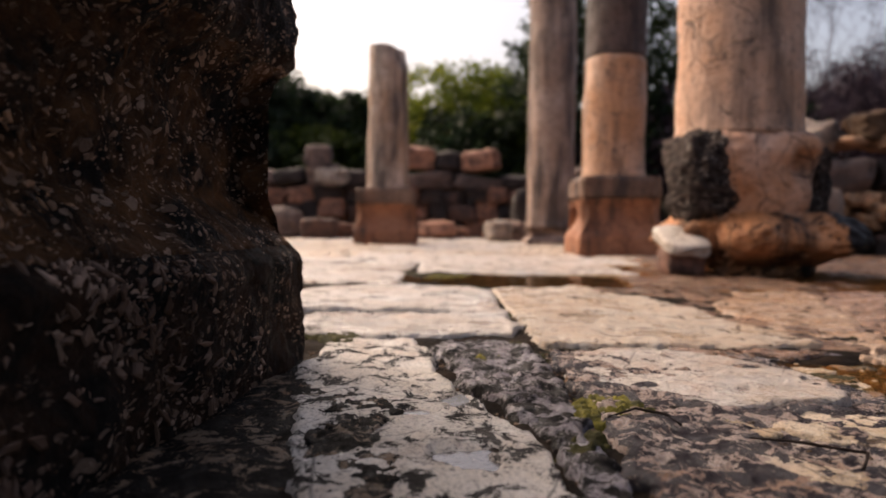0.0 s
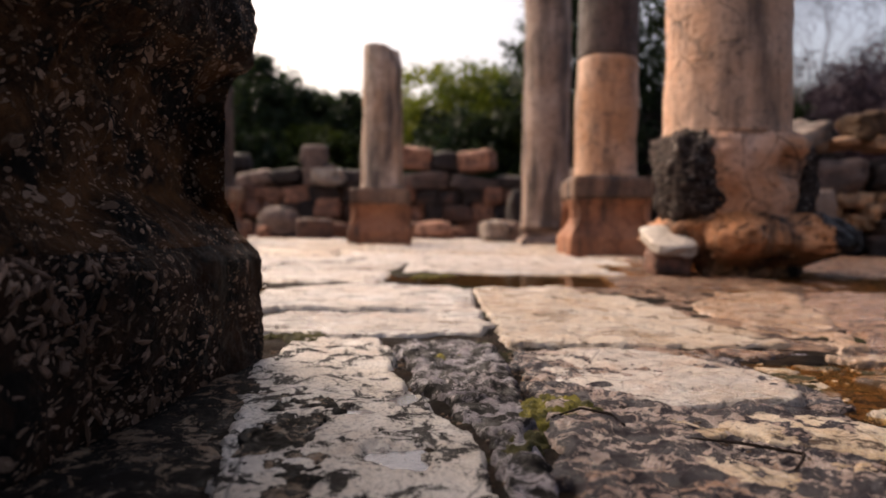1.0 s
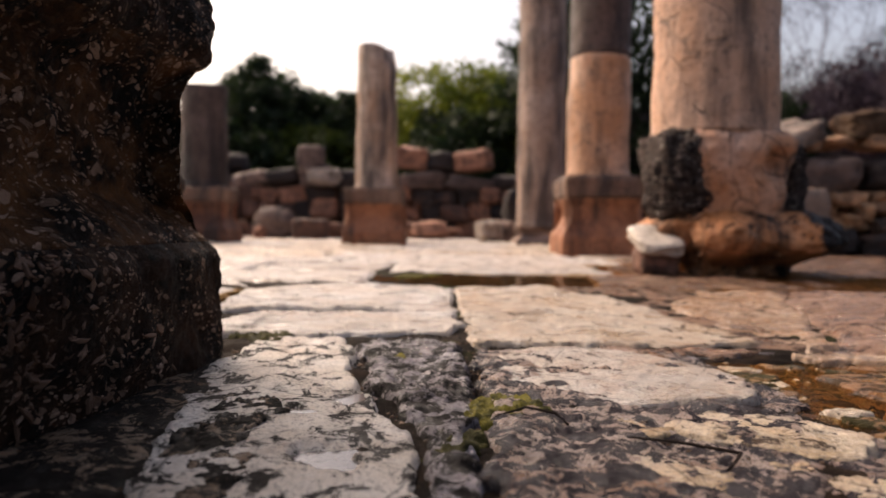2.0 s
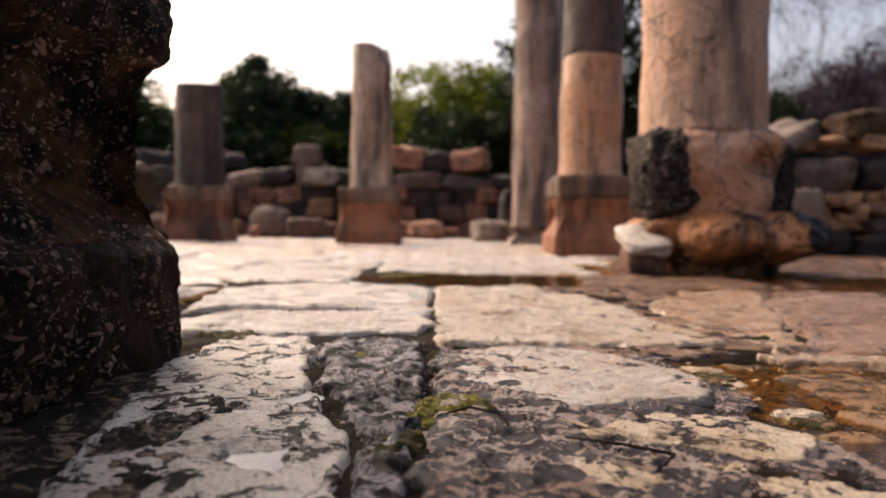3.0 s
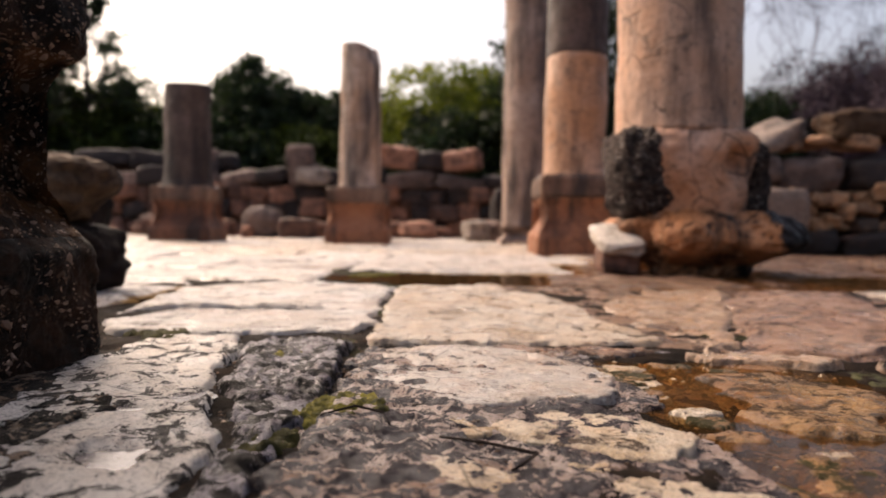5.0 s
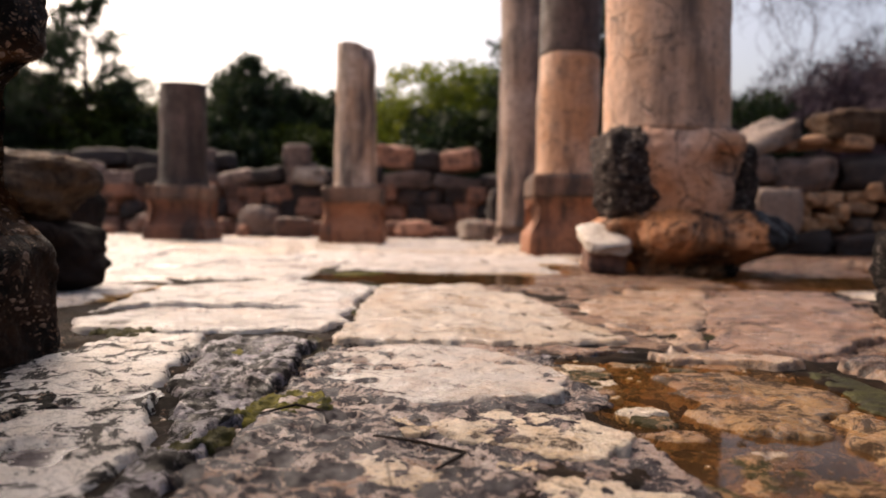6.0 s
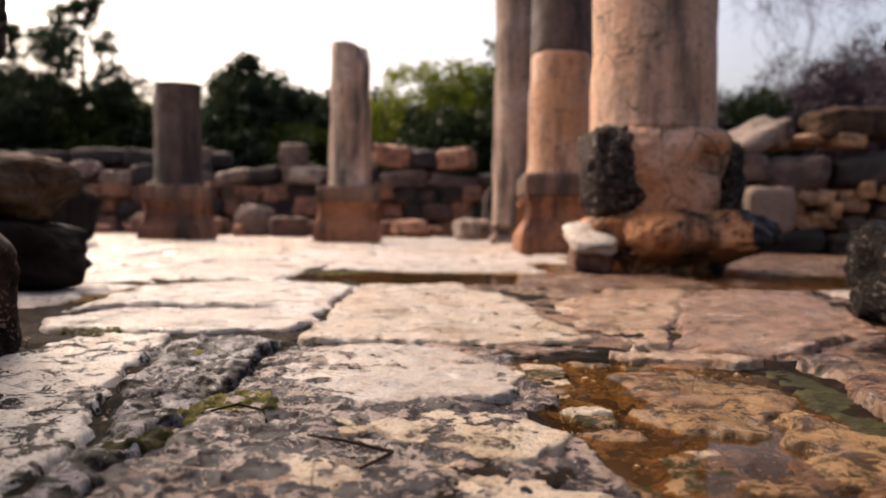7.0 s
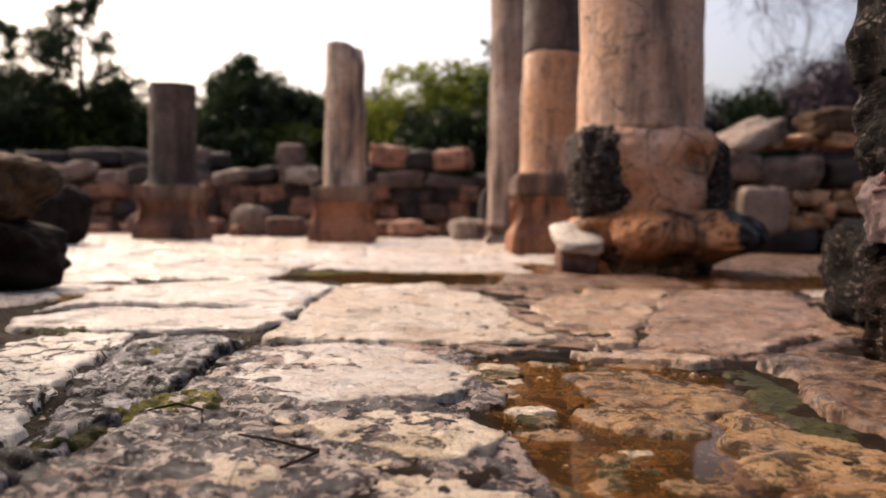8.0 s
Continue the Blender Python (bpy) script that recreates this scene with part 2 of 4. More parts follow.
RED_DARK = column_stone("dark red brown pedestal stone", (0.22, 0.095, 0.055), (0.15, 0.055, 0.03), (0.025, 0.015, 0.012), 0.52)
SHAFT_DARK = column_stone("dark brown grey column stone", (0.12, 0.082, 0.072), (0.06, 0.038, 0.030), (0.014, 0.010, 0.010), 0.47)
SHAFT_GREAT = column_stone("pinkish column stone with dark lichen", (0.58, 0.375, 0.275), (0.46, 0.25, 0.15), (0.085, 0.056, 0.043), 0.57, 0.65, cracks=0.9)
CAP = column_stone("brown grey cap stone", (0.24, 0.15, 0.105), (0.17, 0.09, 0.06), (0.035, 0.025, 0.022), 0.52)
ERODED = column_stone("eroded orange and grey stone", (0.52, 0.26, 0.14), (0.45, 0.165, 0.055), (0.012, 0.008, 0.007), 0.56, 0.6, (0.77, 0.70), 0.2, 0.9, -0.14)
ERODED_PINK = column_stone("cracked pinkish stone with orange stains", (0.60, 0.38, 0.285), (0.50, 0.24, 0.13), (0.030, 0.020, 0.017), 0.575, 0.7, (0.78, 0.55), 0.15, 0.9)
BLACK_LOBE = bedded("blackened stone with pale flecks", (0.018, 0.013, 0.012), (0.13, 0.092, 0.078), (0.55, 0.46, 0.40))
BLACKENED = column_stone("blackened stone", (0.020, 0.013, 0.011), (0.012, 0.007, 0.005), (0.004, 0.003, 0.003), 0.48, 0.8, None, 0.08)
RUBBLE = rubble("grey and brown field stone", (0.17, 0.080, 0.054), (0.28, 0.125, 0.075), (0.026, 0.018, 0.016))
RUBBLE_WARM = rubble("ochre field stone", (0.34, 0.20, 0.12), (0.46, 0.25, 0.13), (0.07, 0.046, 0.035))
RUBBLE_DARK = rubble("dark lichened block", (0.12, 0.080, 0.068), (0.19, 0.125, 0.10), (0.026, 0.019, 0.018))
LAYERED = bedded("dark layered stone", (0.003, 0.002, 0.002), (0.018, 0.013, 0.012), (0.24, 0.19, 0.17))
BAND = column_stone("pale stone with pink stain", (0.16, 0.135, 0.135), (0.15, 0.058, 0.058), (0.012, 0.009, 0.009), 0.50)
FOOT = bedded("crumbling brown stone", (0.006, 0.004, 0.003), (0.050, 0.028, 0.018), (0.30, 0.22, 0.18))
GREY_BLOCK = column_stone("brown grey limestone block", (0.30, 0.23, 0.185), (0.23, 0.155, 0.115), (0.05, 0.036, 0.03), 0.53)
WHITE_STONE = column_stone("pale grey limestone", (0.38, 0.32, 0.27), (0.29, 0.21, 0.16), (0.07, 0.05, 0.04), 0.56)
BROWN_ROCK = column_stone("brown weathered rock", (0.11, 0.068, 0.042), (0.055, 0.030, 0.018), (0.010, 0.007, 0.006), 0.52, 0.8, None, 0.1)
PALE_TOP = column_stone("pale limestone", (0.58, 0.53, 0.47), (0.48, 0.40, 0.33), (0.12, 0.09, 0.07), 0.60)
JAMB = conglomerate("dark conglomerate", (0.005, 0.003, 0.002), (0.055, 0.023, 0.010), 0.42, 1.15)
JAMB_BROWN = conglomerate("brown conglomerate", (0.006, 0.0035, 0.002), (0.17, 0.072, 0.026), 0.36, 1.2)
SOIL = earth()
MUD_WATER = muddy("muddy water", (0.86, 0.68, 0.43))
CLEAR_WATER = plain("rain water in a hollow", (0.06, 0.052, 0.055), (0.13, 0.115, 0.115), 30.0, 0.03, 0.5, 0.15, 0.001)
MORTAR = plain("brown earth mortar", (0.045, 0.026, 0.018), (0.15, 0.085, 0.055), 6.0, 0.9, 0.1, 0.8, 0.02)
MOSS = plain("green moss", (0.018, 0.018, 0.005), (0.065, 0.056, 0.010), 40.0, 0.8, 0.2, 0.9, 0.008)
ALGAE = plain("wet dark green algae", (0.010, 0.009, 0.003), (0.036, 0.034, 0.006), 30.0, 0.7, 0.15, 0.6, 0.006)
MOSS_YELLOW = plain("yellow green moss", (0.03, 0.030, 0.006), (0.17, 0.145, 0.018), 40.0, 0.8, 0.2, 0.9, 0.008)
CHIPS = leaf("pinkish stone chips", (0.06, 0.028, 0.015), (0.72, 0.46, 0.33), 0.0)
CHIPS_BROWN = leaf("rusty stone chips", (0.03, 0.013, 0.006), (0.34, 0.17, 0.085), 0.0)
PEBBLES = leaf("pebbles", (0.025, 0.015, 0.010), (0.24, 0.14, 0.08), 0.0)
GRIT = leaf("pale grit", (0.10, 0.06, 0.03), (0.60, 0.44, 0.28), 0.0)
BARK = plain("dark bark", (0.03, 0.022, 0.018), (0.06, 0.045, 0.038), 8.0, 0.85)
WET_TWIG = plain("wet black twig bark", (0.010, 0.006, 0.005), (0.022, 0.014, 0.011), 60.0, 0.8, 0.08)
TWIGS = plain("violet brown bare twigs", (0.045, 0.028, 0.040), (0.075, 0.048, 0.066), 4.0, 0.85)
LEAF_LIGHT = leaf("yellow green leaves", (0.09, 0.125, 0.010), (0.25, 0.26, 0.02))
LEAF_MID = leaf("green leaves", (0.032, 0.050, 0.008), (0.09, 0.11, 0.014))
LEAF_DARK = leaf("dark green leaves", (0.012, 0.024, 0.010), (0.030, 0.046, 0.014))


# ---- shaping tools ----
def lattice(p, seed):
    """Smooth value noise in -1..1 at the points p (n x 3)."""
    base = np.floor(p).astype(np.int64)
    f = p - base
    f = f * f * (3 - 2 * f)
    out = np.zeros(len(p))
    for dx in (0, 1):
        for dy in (0, 1):
            for dz in (0, 1):
                h = (base[:, 0] + dx) * 374761393 + (base[:, 1] + dy) * 668265263 + (base[:, 2] + dz) * 2147483647 + seed * 1274126177
                h = (h ^ (h >> 13)) * 1274126177
                h = (h ^ (h >> 16)) & 0xFFFF
                w = (f[:, 0] if dx else 1 - f[:, 0]) * (f[:, 1] if dy else 1 - f[:, 1]) * (f[:, 2] if dz else 1 - f[:, 2])
                out += w * (h / 32767.5 - 1)
    return out


def fbm(p, scale, octaves=4, seed=0, gain=0.5):
    out, amp = np.zeros(len(p)), 1.0
    q = p * scale
    for k in range(octaves):
        out += amp * lattice(q + 17.3 * k, seed + k)
        q, amp = q * 2.03, amp * gain
    return out


def mesh_of(name, verts, faces, material, smooth=True):
    me = bpy.data.meshes.new(name)
    me.from_pydata(np.asarray(verts).tolist(), [], np.asarray(faces).tolist() if isinstance(faces, np.ndarray) else faces)
    me.materials.append(material)
    if smooth:
        me.polygons.foreach_set("use_smooth", np.ones(len(me.polygons), bool))
    me.update()
    return me


def part(name, me, parent, label="", m=None):
    ob = new(name, me)
    ob.parent = parent
    if m is not None:
        ob.matrix_local = m
    return tagged(ob, label) if label else ob


def thing(name, m, label, category, group="", kind=""):
    ob = new(name)
    ob.matrix_world = m
    return tagged(ob, label, category, group, kind)


def inside(px, py, outline):
    """Signed distance to a polygon, positive within."""
    best, odd = np.full(len(px), 1e9), np.zeros(len(px), bool)
    for (ax, ay), (bx, by) in zip(outline, outline[1:] + outline[:1]):
        ex, ey = bx - ax, by - ay
        s = np.clip(((px - ax) * ex + (py - ay) * ey) / (ex * ex + ey * ey), 0, 1)
        best = np.minimum(best, np.hypot(px - ax - s * ex, py - ay - s * ey))
        if ay != by:
            odd ^= ((ay > py) != (by > py)) & (px < ex * (py - ay) / ey + ax)
    return np.where(odd, best, -best)


def sheet(name, outline, top, cell, material, drop=0.026, relief=0.005, edge=0.009, ragged=0.022, seed=0, pits=(), fine=9.0, lean=(0, 0), layers=0.0, grain=0.0014):
    """A worn slab: a top with relief that rounds off to ragged sides, over its outline."""
    o = np.array(outline)
    cx, cy = o.mean(0)
    lo, hi = o.min(0) - 0.05, o.max(0) + 0.05
    nx, ny = int((hi[0] - lo[0]) / cell) + 2, int((hi[1] - lo[1]) / cell) + 2
    gx, gy = np.meshgrid(np.linspace(lo[0], hi[0], nx), np.linspace(lo[1], hi[1], ny))
    x, y = gx.ravel(), gy.ravel()
    p = np.stack([x, y, np.full_like(x, seed * 3.7)], 1)
    sd = inside(x, y, outline) + ragged * fbm(p, 7.0, 5, seed, 0.6)
    s = np.clip((sd + 0.007) / (1.7 * edge), 0, 1)
    s = 1 - (1 - s) ** 2.1
    z = top + relief * fbm(p, fine, 6, seed + 5, 0.55) + lean[0] * (x - cx) + lean[1] * (y - cy)
    if cell < 0.0075:
        z += grain * fbm(p, 55.0, 3, seed + 7, 0.7)
    if layers:
        step = fbm(p, 5.0, 5, seed + 9, 0.55)
        z += layers * (np.clip(np.round(step * 2.2) / 2.2, -1, 1))
    for hx, hy, hr, hd in pits:
        d = np.hypot(x - hx, (y - hy)) + 0.6 * hr * fbm(p, 30.0, 3, seed + 2)
        z -= hd * np.clip(1.6 * (1 - d / hr), 0, 1)
    z = -drop + (z + drop) * s
    keep = (sd > -1.5 * cell).reshape(ny, nx)
    idx = np.arange(nx * ny).reshape(ny, nx)
    ok = keep[:-1, :-1] | keep[1:, :-1] | keep[:-1, 1:] | keep[1:, 1:]
    quads = np.stack([idx[:-1, :-1], idx[:-1, 1:], idx[1:, 1:], idx[1:, :-1]], -1)[ok]
    used, inv = np.unique(quads, return_inverse=True)
    verts = np.stack([x - cx, y - cy, z], 1)[used]
    me = mesh_of(name, verts, inv.reshape(-1, 4), material)
    return me, pose(cx, cy, 0)


def rounded(hx, hy, r, step):
    """Points and outward normals round a rectangle with rounded corners."""
    pts, nor = [], []
    for cx, cy, a0 in ((hx - r, hy - r, 0), (r - hx, hy - r, 90), (r - hx, r - hy, 180), (hx - r, r - hy, 270)):
        k = max(3, int(r * 1.6 / step))
        for i in range(k + 1):
            a = radians(a0 + 90 * i / k)
            pts.append((cx + r * math.cos(a), cy + r * math.sin(a)))
            nor.append((math.cos(a), math.sin(a)))
    out_p, out_n = [], []
    for i in range(len(pts)):
        a, b = np.array(pts[i]), np.array(pts[(i + 1) % len(pts)])
        k = max(1, int(np.linalg.norm(b - a) / step))
        for j in range(k):
            out_p.append(a + (b - a) * j / k)
            n = np.array(nor[i]) * (1 - j / k) + np.array(nor[(i + 1) % len(pts)]) * j / k
            out_n.append(n / np.linalg.norm(n))
    return np.array(out_p), np.array(out_n)


def stacked(name, profile, hx, hy, r, step, rise, material, amp=0.01, scale=6.0, seed=0, shift=0.0, tilt=(0, 0), dents=(), crumble=1.5):
    """A worn block or drum: an outline carried up a profile of (height, inset), roughened, with closed ends."""
    pts, nor = rounded(hx, hy, r, step)
    zs, ins = zip(*profile)
    levels = np.linspace(zs[0], zs[-1], max(2, int((zs[-1] - zs[0]) / rise) + 1))
    inset = np.interp(levels, zs, ins)
    n = len(pts)
    verts = []
    for z, i in zip(levels, inset):
        ring = pts - nor * i
        verts.append(np.column_stack([ring, np.full(n, z)]))
    v = np.concatenate(verts)
    nn = np.tile(np.column_stack([nor, np.zeros(n)]), (len(levels), 1))
    d = amp * fbm(v + shift, scale, 6, seed, 0.55)
    for dx, dy, dz, dr, dd in dents:
        d -= dd * np.clip(1.3 * (1 - np.sqrt(((v - (dx, dy, dz)) ** 2).sum(1)) / dr), 0, 1)
    v = v + nn * d[:, None]
    top = (v[:, 2] - zs[0]) / (zs[-1] - zs[0])
    v[:, 2] += top ** 3 * (tilt[0] * v[:, 0] + tilt[1] * v[:, 1]) + top ** 6 * amp * crumble * fbm(v, scale, 3, seed + 3)
    idx = np.arange(n * len(levels)).reshape(len(levels), n)
    nxt = np.roll(idx, -1, axis=1)
    quads = np.stack([idx[:-1], nxt[:-1], nxt[1:], idx[1:]], -1).reshape(-1, 4).tolist()
    low, high = len(v), len(v) + 1
    v = np.vstack([v, v[idx[0]].mean(0), v[idx[-1]].mean(0)])
    quads += [[nxt[0, i], idx[0, i], low] for i in range(n)]
    quads += [[idx[-1, i], nxt[-1, i], high] for i in range(n)]
    return mesh_of(name, v, [[int(a) for a in q] for q in quads], material)


def stone_mesh(name, dx, dy, dz, material, seed, n=6, square=4.0, amp=0.10, base=True, pitted=0.0):
    """A rough stone that fills about dx x dy x dz, standing on its base."""
    verts, faces = [], []
    for axis in range(3):
        for side in (-1, 1):
            start = len(verts)
            for i in range(n + 1):
                for j in range(n + 1):
                    p = [0, 0, 0]
                    p[axis], p[(axis + 1) % 3], p[(axis + 2) % 3] = side, 2 * i / n - 1, 2 * j / n - 1
                    verts.append(p)
            for i in range(n):
                for j in range(n):
                    a = start + i * (n + 1) + j
                    q = [a, a + n + 1, a + n + 2, a + 1]
                    faces.append(q if side > 0 else q[::-1])
    v = np.array(verts, float)
    v /= ((np.abs(v) ** square).sum(1) ** (1 / square))[:, None]
    v *= (1 + amp * fbm(v + seed * 5.1, 1.3, 4, seed, 0.6))[:, None]
    if pitted:
        v *= (1 + pitted * fbm(v + seed * 2.3, 5.0, 4, seed + 4, 0.6))[:, None]
    v *= np.array([dx, dy, dz]) / 2
    if base:
        v[:, 2] += dz / 2
    me = mesh_of(name, v, faces, material)
    bm = bmesh.new()
    bm.from_mesh(me)
    bmesh.ops.remove_doubles(bm, verts=bm.verts, dist=1e-5)
    bm.to_mesh(me)
    bm.free()
    return me


def tubes(name, runs, material, sides=4):
    """Tapered tubes along runs of (point, radius)."""
    verts, faces = [], []
    for run in runs:
        start = len(verts)
        for k, (p, r) in enumerate(run):
            a, b = run[max(0, k - 1)][0], run[min(len(run) - 1, k + 1)][0]
            d = (Vector(b) - Vector(a)).normalized()
            u = d.orthogonal().normalized()
            w = d.cross(u)
            for s in range(sides):
                t = 2 * math.pi * s / sides
                verts.append(tuple(Vector(p) + r * (math.cos(t) * u + math.sin(t) * w)))
        for k in range(len(run) - 1):
            for s in range(sides):
                a, b = start + k * sides + s, start + k * sides + (s + 1) % sides
                faces.append((a, b, b + sides, a + sides))
    return mesh_of(name, verts, faces, material)


# ---- ground and paving ----
def graded(lo, hi, step, reach):
    """Grid lines, close between lo and hi, then widening out to reach."""
    mid = list(np.arange(lo, hi, step))
    out, d = [], step
    while hi + sum(out) < reach:
        d *= 1.35
        out.append(d)
    up = list(hi + np.cumsum(out))
    down = list(lo - np.cumsum(out))[::-1]
    return np.array(down + mid + up)


POOLS = [[(0.70, 1.47), (1.0, 1.44), (1.22, 1.34), (1.23, 1.1), (1.2, 0.85), (1.1, 0.4), (0.80, 0.4), (0.76, 0.9), (0.71, 1.15)],
         [(-0.2, 3.35), (0.05, 3.8), (0.9, 3.9), (1.0, 5.2), (3.2, 5.3), (6.5, 4.9), (6.5, 3.0), (2.2, 2.95), (0.7, 2.95)],
         [(-0.75, 2.3), (-0.75, 2.9), (-0.5, 2.95), (-0.45, 2.3)]]


def build_ground():
    xs, ys = graded(-0.7, 2.3, 0.012, 900), graded(0.35, 3.1, 0.012, 900)
    gx, gy = np.meshgrid(xs, ys)
    x, y = gx.ravel(), gy.ravel()
    p = np.stack([x, y, np.zeros_like(x)], 1)
    near = np.clip((6 - np.hypot(x, y - 1)) / 2, 0, 1)
    z = -0.010 - 0.02 * (1 - near) + near * (0.005 * fbm(p, 3.0, 3, 4) + 0.006 * fbm(p, 18.0, 5, 8))
    z += 0.004 * near * np.clip((0.26 - x) / 0.03, 0, 1)
    for o in POOLS:
        z -= 0.012 * np.clip(inside(x, y, o) / 0.05, 0, 1)
    idx = np.arange(len(x)).reshape(len(ys), len(xs))
    quads = np.stack([idx[:-1, :-1], idx[:-1, 1:], idx[1:, 1:], idx[1:, :-1]], -1).reshape(-1, 4)
    ob = new("ground", mesh_of("ground", np.stack([x, y, z], 1), quads, SOIL))
    tagged(ob, "dark wet soil between and beyond the paving stones", "ground", kind="structure")


build_ground()
pavement = thing("pavement", pose(0, 0, 0), "ancient worn limestone paving, wet and mossy in the joints", "pavement", kind="structure")


def slab(outline, top, material, cell=0.008, name="paving_slab", label="", **more):
    me, m = sheet(name, outline, top, cell, material, **more)
    return part(name, me, pavement, label, m)


# slabs by the threshold
slab([(-0.25, 1.615), (-0.012, 1.61), (0.052, 1.17), (0.118, 0.97), (0.16, 0.80), (0.172, 0.68), (0.175, 0.3), (-0.06, 0.3), (-0.085, 0.6), (-0.14, 0.82), (-0.20, 1.05), (-0.232, 1.32)], 0.006, LICHEN, 0.006,
     label="pale slab with black lichen and small water-filled hollows", relief=0.004, seed=11, layers=0.003, edge=0.009,
     pits=((0.072, 0.81, 0.050, 0.015), (0.0, 0.985, 0.030, 0.011), (0.055, 1.055, 0.032, 0.011), (-0.12, 0.85, 0.05, 0.006), (0.03, 1.12, 0.025, 0.008)))
slab([(-0.36, 1.50), (-0.24, 1.34), (-0.13, 1.05), (-0.05, 0.85), (-0.01, 0.6), (0.0, 0.3), (-0.36, 0.3)], 0.001, CRUST, 0.006,
     label="dark mossy crust over a pale slab", relief=0.006, seed=26, ragged=0.06, edge=0.012)
slab([(0.01, 1.575), (0.225, 1.575), (0.25, 1.40), (0.26, 1.17), (0.245, 0.99), (0.23, 0.80), (0.225, 0.55), (0.19, 0.55), (0.18, 0.80), (0.14, 0.97), (0.075, 1.16)], 0.007, GREY, 0.004,
     "rock_wedge", "grey violet broken rock, moss in its cracks", relief=0.009, fine=13.0, seed=12, layers=0.006, ragged=0.022, grain=0.003)
slab([(-0.36, 1.64), (0.05, 1.648), (0.10, 1.682), (0.22, 1.695), (0.24, 2.13), (-0.08, 2.09), (-0.36, 2.06), (-0.45, 1.80)], 0.006, PALE, 0.006, seed=13, relief=0.005)
slab([(-0.50, 1.97), (-0.39, 2.17), (-0.09, 2.19), (0.235, 2.155), (0.22, 2.84), (-0.11, 3.03), (-0.54, 2.84), (-0.6, 2.62)], 0.008, PALE, 0.010, seed=14, relief=0.006)
slab([(0.262, 1.59), (0.59, 1.565), (0.95, 1.60), (0.88, 2.01), (0.84, 2.44), (0.62, 3.03), (0.245, 2.87), (0.255, 2.1)], 0.005, TAN, 0.006,
     label="cracked cream and orange slab", seed=15, relief=0.006, layers=0.003)
slab([(0.28, 1.30), (0.32, 1.46), (0.45, 1.515), (0.62, 1.52), (0.69, 1.40), (0.735, 1.14), (0.67, 1.07), (0.51, 1.04), (0.36, 1.11)], 0.003, PALE, 0.005, seed=16, relief=0.004, ragged=0.035, edge=0.006)
slab([(0.94, 2.28), (1.30, 2.90), (1.61, 2.90), (1.35, 2.28), (1.10, 1.58), (1.03, 1.54), (0.98, 1.86)], 0.003, PINK, 0.007, seed=17, relief=0.007, layers=0.004, ragged=0.03)
slab([(1.63, 2.90), (2.12, 2.90), (1.74, 1.86), (1.30, 1.47), (1.11, 1.53), (1.37, 2.26)], 0.002, RUSSET, 0.007, label="reddish brown layered slab", seed=29, relief=0.008, layers=0.006, ragged=0.03)
slab([(1.28, 1.42), (1.46, 1.47), (1.62, 1.40), (1.62, 0.80), (1.29, 0.93), (1.27, 1.0), (1.30, 1.16), (1.31, 1.28)], 0.004, BROWN, 0.005, seed=18, relief=0.007, layers=0.006, edge=0.006, ragged=0.035)
slab([(0.86, 1.10), (0.94, 1.29), (1.18, 1.32), (1.18, 1.13), (1.09, 0.98), (0.93, 0.96)], -0.006, ORANGE, 0.006, seed=19, relief=0.007, ragged=0.07, edge=0.02)
slab([(0.99, 0.94), (1.10, 0.99), (1.28, 0.89), (1.28, 0.45), (1.04, 0.45), (1.06, 0.72), (1.05, 0.86)], -0.005, ORANGE, 0.006, seed=20, relief=0.008, ragged=0.06, layers=0.003, edge=0.02)
# lower stones that fill the wet ground between the slabs
slab([(0.60, 3.04), (0.80, 2.40), (0.90, 1.58), (1.20, 1.46), (1.45, 1.50), (1.80, 1.80), (2.25, 2.95), (1.5, 3.04)], -0.006, BROWN, 0.010, seed=27, relief=0.007, fine=7.0, layers=0.004)
slab([(0.70, 1.47), (1.0, 1.50), (1.30, 1.42), (1.28, 1.0), (1.26, 0.35), (0.80, 0.35), (0.78, 0.9), (0.72, 1.15)], -0.019, BED, 0.006,
     label="orange brown stone under a shallow puddle", seed=28, relief=0.010, fine=11.0, layers=0.004, ragged=0.03)
slab([(-0.125, 1.0), (-0.06, 1.0), (-0.03, 0.90), (-0.005, 0.76), (0.005, 0.55), (-0.07, 0.55), (-0.08, 0.76), (-0.12, 0.90)], 0.0062, CRUST, 0.004, "lichen_patch", "black crust of lichen on a pale slab",
     seed=33, relief=0.004, fine=40.0, ragged=0.055, edge=0.004, grain=0.003)
# the broken, darker stone in front
slab([(0.295, 1.25), (0.29, 1.50), (0.66, 1.55), (0.74, 1.30), (0.75, 1.05), (0.79, 0.92), (0.83, 0.72), (0.86, 0.3), (0.255, 0.3), (0.275, 0.8)], -0.004, FRONT, 0.004,
     label="dark weathered paving stone worn to pale patches", seed=21, relief=0.006, fine=20.0, layers=0.003, grain=0.003, lean=(-0.016, 0), ragged=0.045)
slab([(0.52, 0.94), (0.60, 1.02), (0.69, 0.99), (0.74, 0.91), (0.65, 0.86), (0.55, 0.87)], 0.000, CREAM, 0.004, seed=22, edge=0.005, relief=0.004, ragged=0.04)
slab([(0.38, 0.97), (0.47, 1.0), (0.52, 0.93), (0.50, 0.89), (0.45, 0.89)], -0.001, CREAM, 0.004, seed=23, edge=0.005, relief=0.004, ragged=0.04)
slab([(0.55, 0.77), (0.61, 0.805), (0.73, 0.765), (0.78, 0.70), (0.78, 0.62), (0.60, 0.70)], -0.001, CREAM, 0.004, seed=24, edge=0.005, relief=0.004, ragged=0.04)
